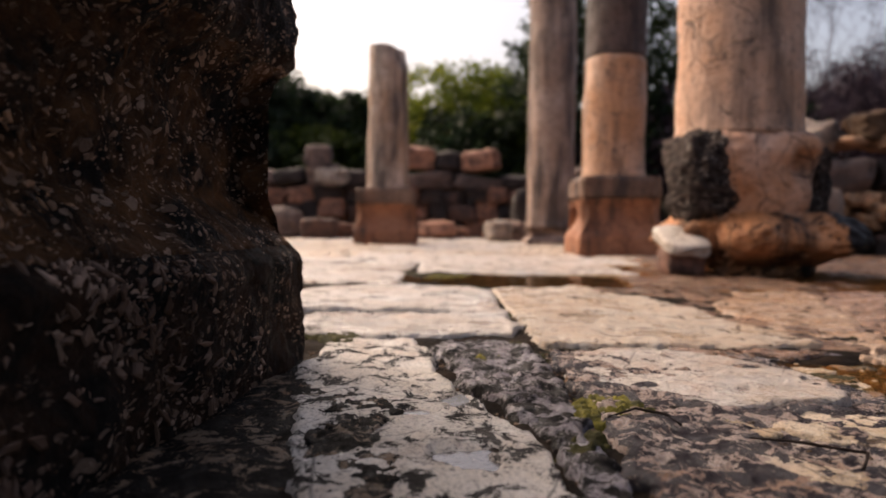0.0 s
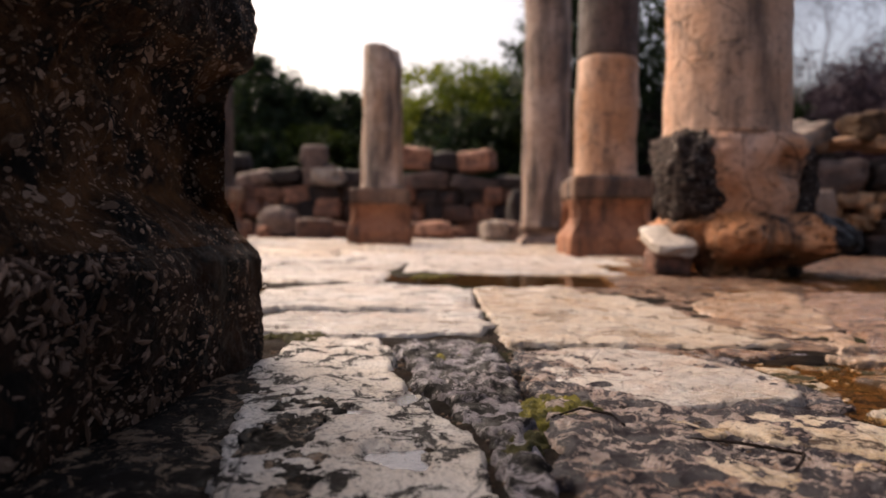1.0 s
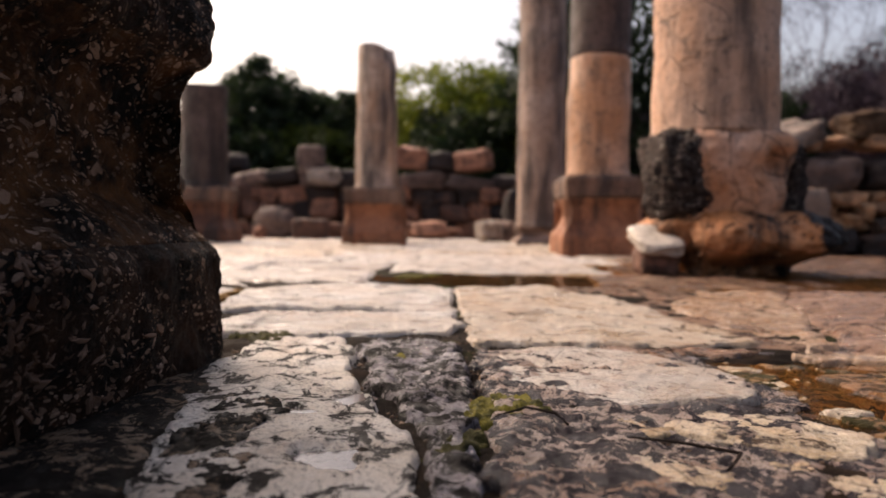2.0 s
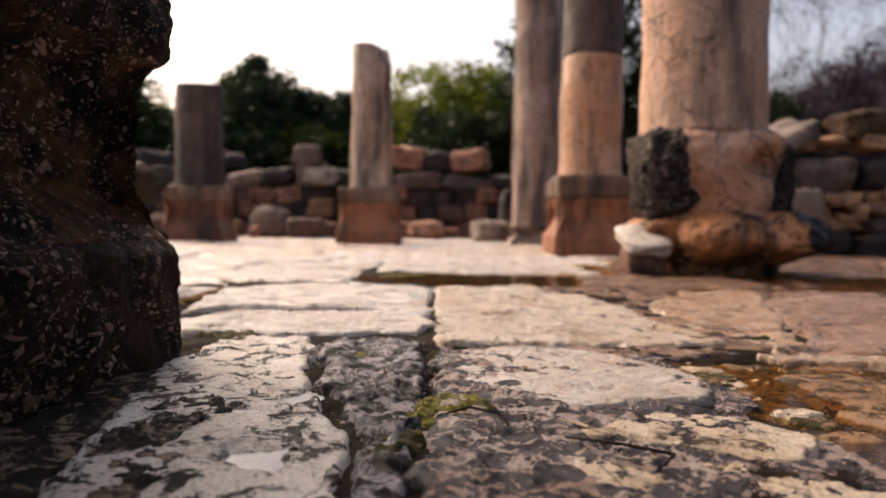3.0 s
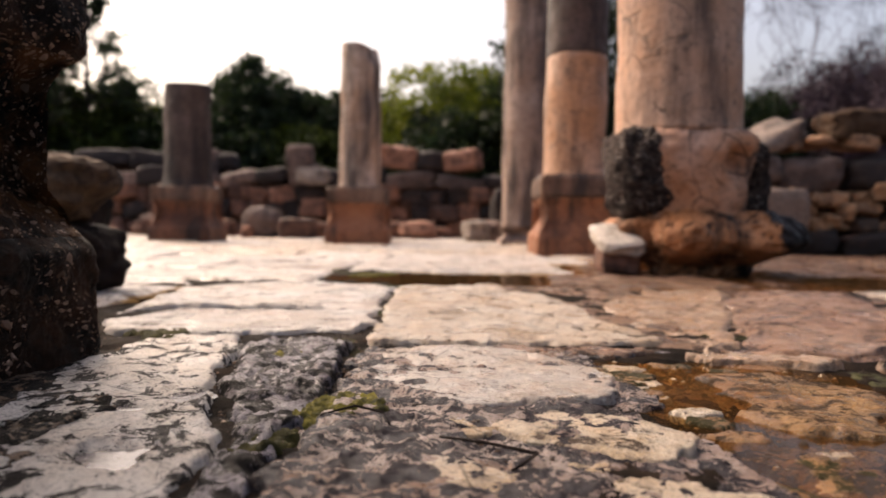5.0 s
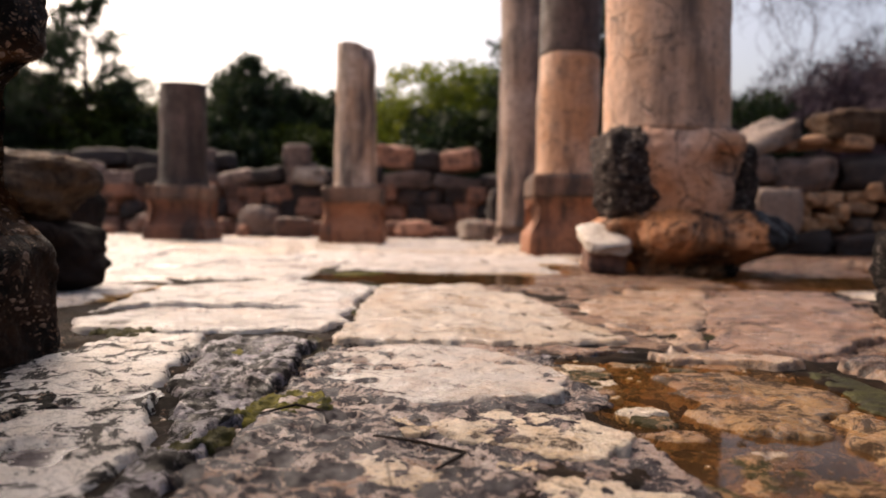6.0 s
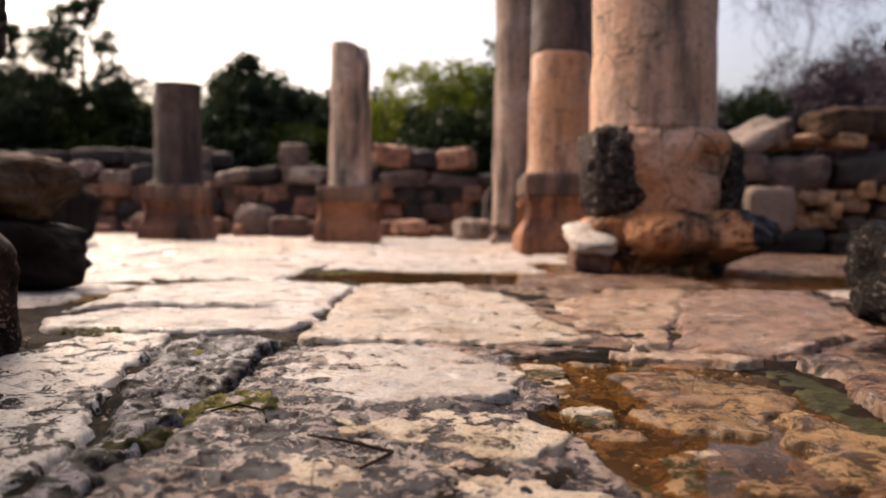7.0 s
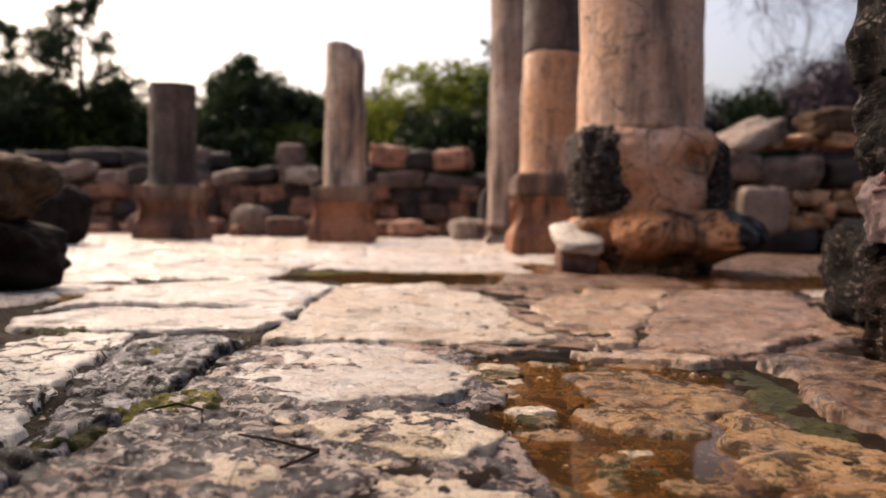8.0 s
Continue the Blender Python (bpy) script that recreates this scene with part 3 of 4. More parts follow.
slab([(0.40, 0.82), (0.50, 0.84), (0.54, 0.76), (0.50, 0.66), (0.41, 0.70)], -0.002, CREAM, 0.004, seed=25, edge=0.005, relief=0.004, ragged=0.05)

slab([(0.97, 1.475), (1.10, 1.505), (1.27, 1.455), (1.285, 1.385), (1.13, 1.405), (1.0, 1.42)], -0.001, PINK, 0.005, seed=34, relief=0.006, ragged=0.04, edge=0.006, layers=0.004)
# broken bits of stone that stand out of the puddle
chips = random.Random(35)
for k, (fx, fy, fr) in enumerate(((0.79, 1.36, 0.05), (0.90, 1.40, 0.06), (1.05, 1.40, 0.05), (0.80, 1.24, 0.035), (0.86, 1.05, 0.03), (0.84, 0.93, 0.035), (0.92, 0.88, 0.028), (0.98, 1.36, 0.03), (0.88, 0.78, 0.03))):
    ring = [(fx + 1.3 * fr * chips.uniform(0.7, 1.2) * math.cos(a * 0.9), fy + 0.8 * fr * chips.uniform(0.7, 1.2) * math.sin(a * 0.9)) for a in range(7)]
    slab(ring, -0.009, (CREAM, BED, ORANGE)[k % 3], 0.004, "stone_fragment", "small broken stone in the puddle", seed=130 + k, relief=0.006, ragged=0.03, edge=0.015)


def crumbs(seed, count, area, sizes, top, mats, label):
    """Broken bits of paving, uneven in outline, strewn along a joint or a puddle's edge."""
    rng = random.Random(seed)
    x0, x1, y0, y1 = area
    for k in range(count):
        fx, fy, fr = rng.uniform(x0, x1), rng.uniform(y0, y1), rng.uniform(*sizes)
        ring = [(fx + 1.4 * fr * rng.uniform(0.6, 1.2) * math.cos(a * 0.9), fy + 0.9 * fr * rng.uniform(0.6, 1.2) * math.sin(a * 0.9)) for a in range(7)]
        slab(ring, top + rng.uniform(-0.002, 0.003), rng.choice(mats), 0.004, "stone_fragment", label, seed=seed + k, relief=0.003, ragged=0.03, edge=0.005)


crumbs(500, 16, (0.60, 0.98, 1.44, 1.56), (0.016, 0.04), -0.003, (BROWN, GREY, RUSSET), "dark broken stone in a wet joint")
crumbs(540, 16, (0.72, 0.84, 0.92, 1.42), (0.010, 0.026), -0.009, (CREAM, BED, ORANGE), "small cream stone at the edge of the puddle")
crumbs(580, 10, (0.84, 1.20, 0.60, 0.96), (0.008, 0.020), -0.011, (BED, ORANGE), "small broken stone in the puddle")


def far_paving():
    rng = random.Random(5)
    y = 3.05
    while y < 12.6:
        deep = rng.uniform(0.55, 0.95)
        x = -9.0 + rng.uniform(0, 0.6)
        while x < 7.5:
            wide = rng.uniform(0.6, 1.35)
            g = 0.015
            o = [(x + g, y + g + rng.uniform(0, 0.05)), (x + wide * 0.5, y + g + rng.uniform(-0.02, 0.05)), (x + wide - g, y + g + rng.uniform(0, 0.05)),
                 (x + wide - g - rng.uniform(0, 0.06), y + deep - g), (x + wide * 0.5, y + deep - g - rng.uniform(0, 0.05)), (x + g + rng.uniform(0, 0.06), y + deep - g)]
            mx, my = x + wide / 2, y + deep / 2
            wetland = mx > 0.85 and 3.0 < my < 5.0
            slot = -0.2 < mx < 0.85 and 3.3 < my < 3.8
            if not slot and not (wetland and rng.random() < 0.25):
                top = rng.uniform(-0.002, 0.014) if not wetland else rng.uniform(-0.012, 0.004)
                mat = BROWN if wetland or mx > 2.0 else (TAN if rng.random() < 0.25 or mx > 1.2 else PALE)
                slab(o, top, mat, 0.03 if y < 6 else 0.05, seed=rng.randrange(1000), relief=0.006, edge=0.02, ragged=0.035, fine=4.0)
            x += wide
        y += deep


def side_paving():
    rng = random.Random(8)
    for x0, x1, y0 in ((-2.6, -0.62, 1.6), (2.1, 4.6, 1.3)):
        y = y0
        while y < 3.0:
            x, deep = x0, rng.uniform(0.4, 0.6)
            deep = min(deep, 3.05 - y)
            while x < x1 - 0.2:
                wide = min(rng.uniform(0.5, 1.0), x1 - x)
                o = [(x + 0.015, y + 0.015), (x + wide * 0.5, y + 0.03), (x + wide - 0.015, y + 0.015), (x + wide - 0.03, y + deep - 0.015), (x + wide * 0.4, y + deep - 0.03), (x + 0.03, y + deep - 0.015)]
                slab(o, rng.uniform(0.0, 0.012), PALE if x0 < 0 else TAN, 0.02, seed=rng.randrange(1000), relief=0.006, edge=0.03, ragged=0.03)
                x += wide
            y += deep


def pool(outline, z, material, label, name="puddle"):
    o = np.array(outline)
    c = o.mean(0)
    bm = bmesh.new()
    ring = []
    for i in range(len(o)):
        p0, p1, p2, p3 = (o[(i + k) % len(o)] for k in (-1, 0, 1, 2))
        for t in (0, 0.25, 0.5, 0.75):
            q = 0.5 * (2 * p1 + (p2 - p0) * t + (2 * p0 - 5 * p1 + 4 * p2 - p3) * t * t + (3 * p1 - p0 - 3 * p2 + p3) * t ** 3)
            ring.append(bm.verts.new((q[0] - c[0], q[1] - c[1], 0)))
    bm.faces.new(ring)
    me = bpy.data.meshes.new(name)
    bm.to_mesh(me)
    bm.free()
    me.materials.append(material)
    ob = new(name, me)
    ob.matrix_world = pose(c[0], c[1], z)
    tagged(ob, label, "puddle", kind="structure")


pool(POOLS[0], -0.0125, MUD_WATER, "brown muddy rain puddle between paving stones")
pool(POOLS[1], -0.006, MUD_WATER, "shallow reddish brown rain water on the paving")
pool(POOLS[2], -0.008, MUD_WATER, "brown puddle in a gap of the paving")
pool([(0.02, 0.73), (0.0, 0.81), (0.06, 0.90), (0.14, 0.84), (0.13, 0.74)], -0.0025, CLEAR_WATER, "small hollow full of clear rain water")
pool([(-0.05, 0.96), (0.0, 1.03), (0.05, 0.99), (0.0, 0.945)], 0.001, CLEAR_WATER, "small hollow full of clear rain water")
pool([(0.02, 1.03), (0.05, 1.10), (0.10, 1.06), (0.06, 1.015)], 0.001, CLEAR_WATER, "small hollow full of clear rain water")


# ---- door jambs ----
def embedded(name, me, count, size, seed, material):
    """Flat angular chips half sunk in the sides of a block that face the passage and the court."""
    r = np.random.RandomState(seed)
    n = len(me.polygons)
    centre, normal, area = np.empty(3 * n, np.float32), np.empty(3 * n, np.float32), np.empty(n, np.float32)
    me.polygons.foreach_get("center", centre)
    me.polygons.foreach_get("normal", normal)
    me.polygons.foreach_get("area", area)
    centre, normal = centre.reshape(-1, 3).astype(float), normal.reshape(-1, 3).astype(float)
    bare = np.clip(0.25 + 1.6 * fbm(centre, 6.0, 3, seed), 0.03, 1)
    weight = area * bare * np.clip((0.46 - centre[:, 1]) / 0.35, 0.08, 1) * ((normal[:, 0] > 0.25) | (normal[:, 1] > 0.5)) * (np.abs(normal[:, 2]) < 0.92)
    pick = r.choice(n, count, p=weight / weight.sum())
    verts, faces = [], []
    for c, w in zip(centre[pick], normal[pick]):
        u = np.cross(w, r.normal(size=3) + (0, 0, 0.4))
        u /= np.linalg.norm(u)
        v = np.cross(w, u)
        s = size * (0.35 + 1.1 * r.uniform() ** 2.2)
        k = r.randint(4, 6)
        ang = np.sort((np.arange(k) + r.uniform(-0.3, 0.3, k)) * 2 * math.pi / k)
        rad = s * r.uniform(0.5, 1.4, k)
        flat = r.uniform(0.25, 0.6)
        start = len(verts)
        for grow, lift in ((1.0, -0.25 * s), (0.95, 0.10 * s), (0.6, 0.24 * s)):
            for a, q in zip(ang, rad):
                verts.append(c + w * (lift + r.uniform(-0.05, 0.05) * s) + grow * q * (math.cos(a) * u + flat * math.sin(a) * v))
        for ring in (0, k):
            for i in range(k):
                a, b = start + ring + i, start + ring + (i + 1) % k
                faces.append([a, b, b + k, a + k])
        faces.append([start + 2 * k + i for i in range(k)])
    return mesh_of(name, verts, faces, material, False)


def jamb(name, m, hx, hy, profile, seed, label, dents=()):
    root = thing(name, m, label, "door jamb", "doorway jambs")
    cuts = [("plinth", 0.0, 0.235), ("moulding", 0.235, 0.58), ("upright", 0.58, 0.79)]
    zs, ins = zip(*profile)
    for piece, a, b in cuts:
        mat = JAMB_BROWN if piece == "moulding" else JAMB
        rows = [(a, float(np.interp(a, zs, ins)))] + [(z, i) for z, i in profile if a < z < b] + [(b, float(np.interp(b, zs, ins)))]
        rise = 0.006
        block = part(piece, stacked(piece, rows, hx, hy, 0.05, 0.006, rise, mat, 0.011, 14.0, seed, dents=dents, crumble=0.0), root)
        count, size = {"plinth": (1900, 0.0125), "moulding": (1900, 0.0085), "upright": (70, 0.008)}[piece]
        inset = part("stone_chips", embedded("stone_chips", block.data, count, size, seed + len(piece), CHIPS if piece == "plinth" else CHIPS_BROWN), block, "pale angular chips set in the dark stone")
        tagged(inset, kind="stuff")
    return root


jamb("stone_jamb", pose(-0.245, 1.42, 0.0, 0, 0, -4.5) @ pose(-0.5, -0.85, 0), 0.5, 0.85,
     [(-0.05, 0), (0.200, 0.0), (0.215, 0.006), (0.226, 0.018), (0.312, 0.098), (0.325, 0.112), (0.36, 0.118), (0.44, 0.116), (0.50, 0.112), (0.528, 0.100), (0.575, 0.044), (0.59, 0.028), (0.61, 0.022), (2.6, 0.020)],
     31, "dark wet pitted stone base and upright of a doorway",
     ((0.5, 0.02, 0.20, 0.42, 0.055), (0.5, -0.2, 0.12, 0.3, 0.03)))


def layered_jamb(m):
    root = thing("stone_jamb", m, "dark layered stone upright of a doorway with a pale pink band", "door jamb", "doorway jambs")
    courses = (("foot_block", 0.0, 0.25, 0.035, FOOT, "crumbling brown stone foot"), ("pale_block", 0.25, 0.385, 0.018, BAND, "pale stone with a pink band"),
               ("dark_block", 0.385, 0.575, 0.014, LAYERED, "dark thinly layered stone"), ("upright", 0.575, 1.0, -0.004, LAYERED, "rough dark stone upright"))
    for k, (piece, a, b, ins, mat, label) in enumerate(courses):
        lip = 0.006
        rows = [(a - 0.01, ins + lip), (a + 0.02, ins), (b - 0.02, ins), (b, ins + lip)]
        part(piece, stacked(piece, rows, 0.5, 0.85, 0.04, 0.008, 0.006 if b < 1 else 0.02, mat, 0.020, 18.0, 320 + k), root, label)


layered_jamb(pose(1.505, 1.47, 0.0, 0, 0, 3.0) @ pose(0.5, -0.85, 0))


# ---- columns ----
def column(name, x, y, half, ped_h, r0, r1, top, seed, label, ped_mat, shaft_mat, turn=0.0, tilt=(0, 0), dents=(), joint=None, upper=None):
    root = thing(name, pose(x, y, 0, 0, 0, turn), label, "column", "columns of the ruin")
    h = ped_h
    prof = [(-0.05, 0), (0.22 * h, 0.0), (0.26 * h, 0.012), (0.36 * h, 0.06), (0.48 * h, 0.10), (0.60 * h, 0.10), (0.68 * h, 0.07), (0.72 * h, 0.06)]
    pedestal = part("pedestal", stacked("pedestal", prof, half, half, 0.03, 0.03, 0.02, ped_mat, 0.014, 3.5, seed), root, "concave red brown stone pedestal")
    cap = [(0.71 * h, 0.065), (0.74 * h, 0.045), (0.95 * h, 0.042), (h, 0.065)]
    part("cap", stacked("cap", cap, half, half, 0.03, 0.03, 0.02, CAP, 0.014, 3.5, seed + 7), pedestal, "dark weathered cap slab")
    rows = [(h - 0.02, -0.02), (h + 0.03, -0.01), (h + 0.06, 0), (top, r0 - r1)]
    if joint is None:
        part("shaft", stacked("shaft", rows, r0, r0, r0 * 0.999, 0.03, 0.03, shaft_mat, 0.012, 3.0, seed + 1, tilt=tilt, dents=dents), root)
    else:
        rows = rows[:3] + [(joint - 0.02, 0.004), (joint, 0.016)]
        part("lower_drum", stacked("lower_drum", rows, r0, r0, r0 * 0.999, 0.02, 0.03, shaft_mat, 0.012, 3.0, seed + 1), root)
        rows = [(joint - 0.004, 0.018), (joint + 0.02, 0.006), (top, r0 - r1)]
        part("upper_drum", stacked("upper_drum", rows, r0, r0, r0 * 0.999, 0.02, 0.03, upper, 0.012, 3.0, seed + 2), root, "darker grey upper drum")
    return root


column("column", -2.98, 8.95, 0.38, 0.72, 0.30, 0.29, 2.02, 41, "short broken dark column on a red brown pedestal", RED_DARK, SHAFT_DARK)
column("column", -0.735, 9.0, 0.40, 0.71, 0.28, 0.245, 2.55, 42, "broken pale stone column on a red brown pedestal", RED, SHAFT_PALE, tilt=(-0.10, 0), dents=((0.25, -0.15, 2.55, 0.28, 0.10),))
column("column", 1.60, 6.4, 0.385, 0.72, 0.285, 0.275, 4.6, 43, "tall warm stone column on a moulded pedestal", RED, SHAFT, joint=1.80, upper=SHAFT_DARK)
column("column", 1.50, 9.6, 0.36, 0.25, 0.33, 0.32, 5.0, 44, "tall grey weathered column behind the others", SHAFT_GREY, SHAFT_GREY)

great = thing("column", pose(1.80, 4.15, 0), "massive column on an eroded orange and black base", "column", "columns of the ruin")
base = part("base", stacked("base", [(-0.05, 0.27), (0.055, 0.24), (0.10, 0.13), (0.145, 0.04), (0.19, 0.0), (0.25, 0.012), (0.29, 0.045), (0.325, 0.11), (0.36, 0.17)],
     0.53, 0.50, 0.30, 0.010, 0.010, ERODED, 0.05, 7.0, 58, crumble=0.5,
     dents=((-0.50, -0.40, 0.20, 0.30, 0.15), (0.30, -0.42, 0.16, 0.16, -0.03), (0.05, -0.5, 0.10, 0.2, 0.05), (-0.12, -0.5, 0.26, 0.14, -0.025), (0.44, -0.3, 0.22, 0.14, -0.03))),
     great, "swollen undercut lower moulding, orange, black towards its right", pose(0.10, 0, 0))
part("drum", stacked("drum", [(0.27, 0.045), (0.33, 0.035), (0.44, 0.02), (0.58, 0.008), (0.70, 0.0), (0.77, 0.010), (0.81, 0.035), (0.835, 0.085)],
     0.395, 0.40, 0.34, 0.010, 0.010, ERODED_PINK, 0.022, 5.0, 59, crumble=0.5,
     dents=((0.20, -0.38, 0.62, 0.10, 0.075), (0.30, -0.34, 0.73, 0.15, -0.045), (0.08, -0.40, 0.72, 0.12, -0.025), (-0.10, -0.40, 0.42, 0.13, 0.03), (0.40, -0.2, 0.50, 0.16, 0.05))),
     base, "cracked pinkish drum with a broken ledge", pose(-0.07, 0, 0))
part("black_lobe", stone_mesh("black_lobe", 0.37, 0.54, 0.53, BLACK_LOBE, 57, 40, 3.2, 0.15, pitted=0.05), base, "blackened bulging corner with a pale rim", pose(-0.345, -0.09, 0.29))
part("dark_shoulder", stone_mesh("dark_shoulder", 0.34, 0.46, 0.52, BLACK_LOBE, 56, 36, 3.0, 0.16, pitted=0.06), base, "black pitted shoulder", pose(0.25, 0.02, 0.28))
part("shaft", stacked("shaft", [(0.80, -0.01), (0.86, 0.0), (4.8, 0.02)], 0.36, 0.36, 0.359, 0.02, 0.03, SHAFT_GREAT, 0.01, 3.0, 52), great, "tall smooth shaft with dark lichen streaks")


# ---- loose stones ----
def boulder(x, y, dx, dy, dz, material, seed, label, name="boulder", square=3.0, amp=0.14, z=0.0, turn=0.0, group="", n=12):
    ob = new(name, stone_mesh(name, dx, dy, dz, material, seed, n, square, amp))
    ob.matrix_world = pose(x, y, z - 0.01, 0, 0, turn)
    return tagged(ob, label, "stone", group)


boulder(1.415, 3.97, 0.22, 0.26, 0.16, RUBBLE, 61, "brown squared stone under a pale slab", square=6.0, amp=0.08)
pale = boulder(1.38, 3.93, 0.25, 0.30, 0.08, PALE_TOP, 67, "pale tilted slab beside the great column base", square=6.0, amp=0.10, z=0.165, turn=4)
pale.matrix_world = pose(1.41, 3.95, 0.155, 24, -3, 6)
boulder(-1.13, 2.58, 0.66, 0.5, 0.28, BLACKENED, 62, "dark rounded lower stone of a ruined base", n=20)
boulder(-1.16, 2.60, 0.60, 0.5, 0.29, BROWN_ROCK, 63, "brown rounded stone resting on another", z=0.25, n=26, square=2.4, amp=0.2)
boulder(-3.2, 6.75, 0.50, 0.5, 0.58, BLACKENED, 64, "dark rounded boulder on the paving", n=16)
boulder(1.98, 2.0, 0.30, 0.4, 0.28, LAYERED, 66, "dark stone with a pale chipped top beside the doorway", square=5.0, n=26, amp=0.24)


# ---- walls ----
def wall(name, m, long, rows, thick, label, seed, core_h):
    """A rubble wall along its own x, in courses of (bottom, height, shortest, longest, from, to, material, set back)."""
    rng = random.Random(seed)
    core = new(name, stone_mesh(name, long, thick * 0.8, core_h, MORTAR, seed, 10, 12.0, 0.02))
    core.matrix_world = m @ pose(long / 2, thick / 2 + 0.12, -0.03)
    tagged(core, label, "wall", kind="structure")
    for z, h, lo, hi, x0, x1, mat, back in rows:
        x = x0
        while x < x1 - 0.1:
            w = min(rng.uniform(lo, hi), x1 - x + 0.1)
            hh = h * rng.uniform(0.72, 1.12)
            ob = new("stone", stone_mesh("stone", w * 1.02, thick * rng.uniform(0.7, 0.9), hh, mat, rng.randrange(9999), 8, rng.choice((4.0, 6.0, 8.0, 11.0)), 0.13))
            ob.parent = core
            ob.matrix_world = m @ pose(x + w / 2, thick * 0.35 + back + rng.uniform(-0.10, 0.06), z + rng.uniform(-0.05, 0.04), rng.uniform(-8, 8), rng.uniform(-12, 12), rng.uniform(-15, 15))
            x += w
    return core


wall("wall_north", pose(-7.5, 12.6, 0), 10.2,
     [(-0.02, 0.34, 0.25, 0.6, 0, 10.2, RUBBLE, 0.0), (0.30, 0.34, 0.25, 0.55, 0, 10.2, RUBBLE, 0.02), (0.62, 0.34, 0.22, 0.6, 0, 10.2, RUBBLE, 0.03),
      (0.94, 0.33, 0.5, 0.9, 0, 10.2, RUBBLE_DARK, 0.05), (1.26, 0.38, 0.5, 0.9, 6.6, 8.6, RUBBLE, 0.1)], 0.55,
     "ruined low wall of dark and reddish field stones", 71, 1.0)
wall("wall_west", pose(-10.5, 13.6, 0), 6.6,
     [(0.0, 0.5, 0.4, 0.8, 0, 6.6, RUBBLE, 0.0), (0.48, 0.45, 0.3, 0.8, 0, 6.6, RUBBLE, 0.0), (0.9, 0.42, 0.3, 0.8, 0, 6.6, RUBBLE_DARK, 0.0), (1.3, 0.36, 0.8, 1.5, 0, 6.6, RUBBLE_DARK, 0.0)], 0.6,
     "higher dark stone wall with a flat top", 72, 1.5)
wall("wall_east", pose(2.7, 7.3, 0, 0, 0, -8), 6.5,
     [(-0.02, 0.24, 0.4, 0.9, 0, 6.5, RUBBLE, -0.1), (0.2, 0.17, 0.15, 0.35, 0, 6.5, RUBBLE_WARM, 0.0), (0.36, 0.17, 0.14, 0.32, 0, 6.5, RUBBLE_WARM, 0.0), (0.52, 0.17, 0.15, 0.35, 0, 6.5, RUBBLE_WARM, 0.0),
      (0.68, 0.42, 0.6, 1.0, 0.3, 6.5, RUBBLE_DARK, 0.0), (1.08, 0.16, 0.2, 0.5, 0.2, 2.0, RUBBLE_WARM, 0.1)], 0.6,
     "rubble wall of ochre stones topped by dark blocks", 73, 1.0)
boulder(3.75, 6.85, 0.46, 0.25, 0.47, GREY_BLOCK, 74, "pale upright stone set against the rubble wall", square=6.0, amp=0.07, z=0.2)
boulder(4.75, 7.3, 0.78, 0.5, 0.32, BROWN_ROCK, 75, "dark block lying on the wall", square=5.0, z=1.18)
tilted = boulder(3.85, 7.35, 0.62, 0.5, 0.2, GREY_BLOCK, 76, "pale grey tilted slab on the wall", square=6.0, z=1.08)
tilted.matrix_world = pose(3.82, 7.35, 1.12, 14, -26, 6)
boulder(-2.35, 12.8, 0.48, 0.45, 0.44, RUBBLE_DARK, 77, "squared dark stone standing on the wall", square=6.0, amp=0.06, z=1.26)

boulder(-2.06, 12.55, 0.60, 0.40, 0.30, WHITE_STONE, 78, "pale grey block lying on the wall", square=5.0, z=0.95)
boulder(0.84, 10.5, 0.36, 0.34, 0.34, WHITE_STONE, 79, "pale fallen stone near the wall", square=3.2, amp=0.2, turn=20)
boulder(1.18, 10.6, 0.42, 0.36, 0.32, RUBBLE_DARK, 80, "dark fallen stone near the wall", square=3.2, amp=0.2)
boulder(-2.0, 11.0, 0.55, 0.42, 0.33, RUBBLE, 103, "squared reddish fallen stone", square=6.0, amp=0.08, turn=-8)
boulder(-2.75, 11.6, 0.62, 0.5, 0.52, RUBBLE_DARK, 104, "dark rounded fallen stone", square=3.0)
boulder(1.35, 11.2, 0.45, 0.4, 0.80, RUBBLE, 105, "upright brown chipped stone by the wall", square=4.0, amp=0.18)


def foot_stones():
    rng = random.Random(12)
    for i in range(22):
        x = -6.3 + i * 0.42 + rng.uniform(-0.15, 0.15)
        s = rng.uniform(0.22, 0.5)
        boulder(x, rng.uniform(11.3, 12.2), s * 1.3, s, s * rng.uniform(0.6, 0.9), RUBBLE, 100 + i, "fallen field stone at the foot of the wall", "fallen_stone", rng.choice((3.0, 5.0)), 0.16,
                turn=rng.uniform(0, 180), group="fallen stones", n=8)


foot_stones()


# ---- trees ----
def branches(rng, base, direction, length, radius, depth, spread, runs, tips, droop=0.0):
    p, d = Vector(base), Vector(direction).normalized()
    run = [(tuple(p), radius)]
    steps = 4
    for k in range(steps):
        d = (d + Vector((rng.gauss(0, 0.13), rng.gauss(0, 0.13), rng.gauss(0, 0.10) - droop))).normalized()
        p = p + d * length / steps
        run.append((tuple(p), radius * (1 - 0.6 * (k + 1) / steps)))
        if depth > 0 and k >= 1:
            for _ in range(2 if depth > 1 else 3):
                side = (d + Vector((rng.gauss(0, spread), rng.gauss(0, spread), rng.gauss(0.1, spread)))).normalized()
                branches(rng, p, side, length * rng.uniform(0.5, 0.7), radius * 0.45 * (1 - 0.1 * k), depth - 1, spread, runs, tips, droop)
    runs.append(run)
    tips.append(tuple(p))


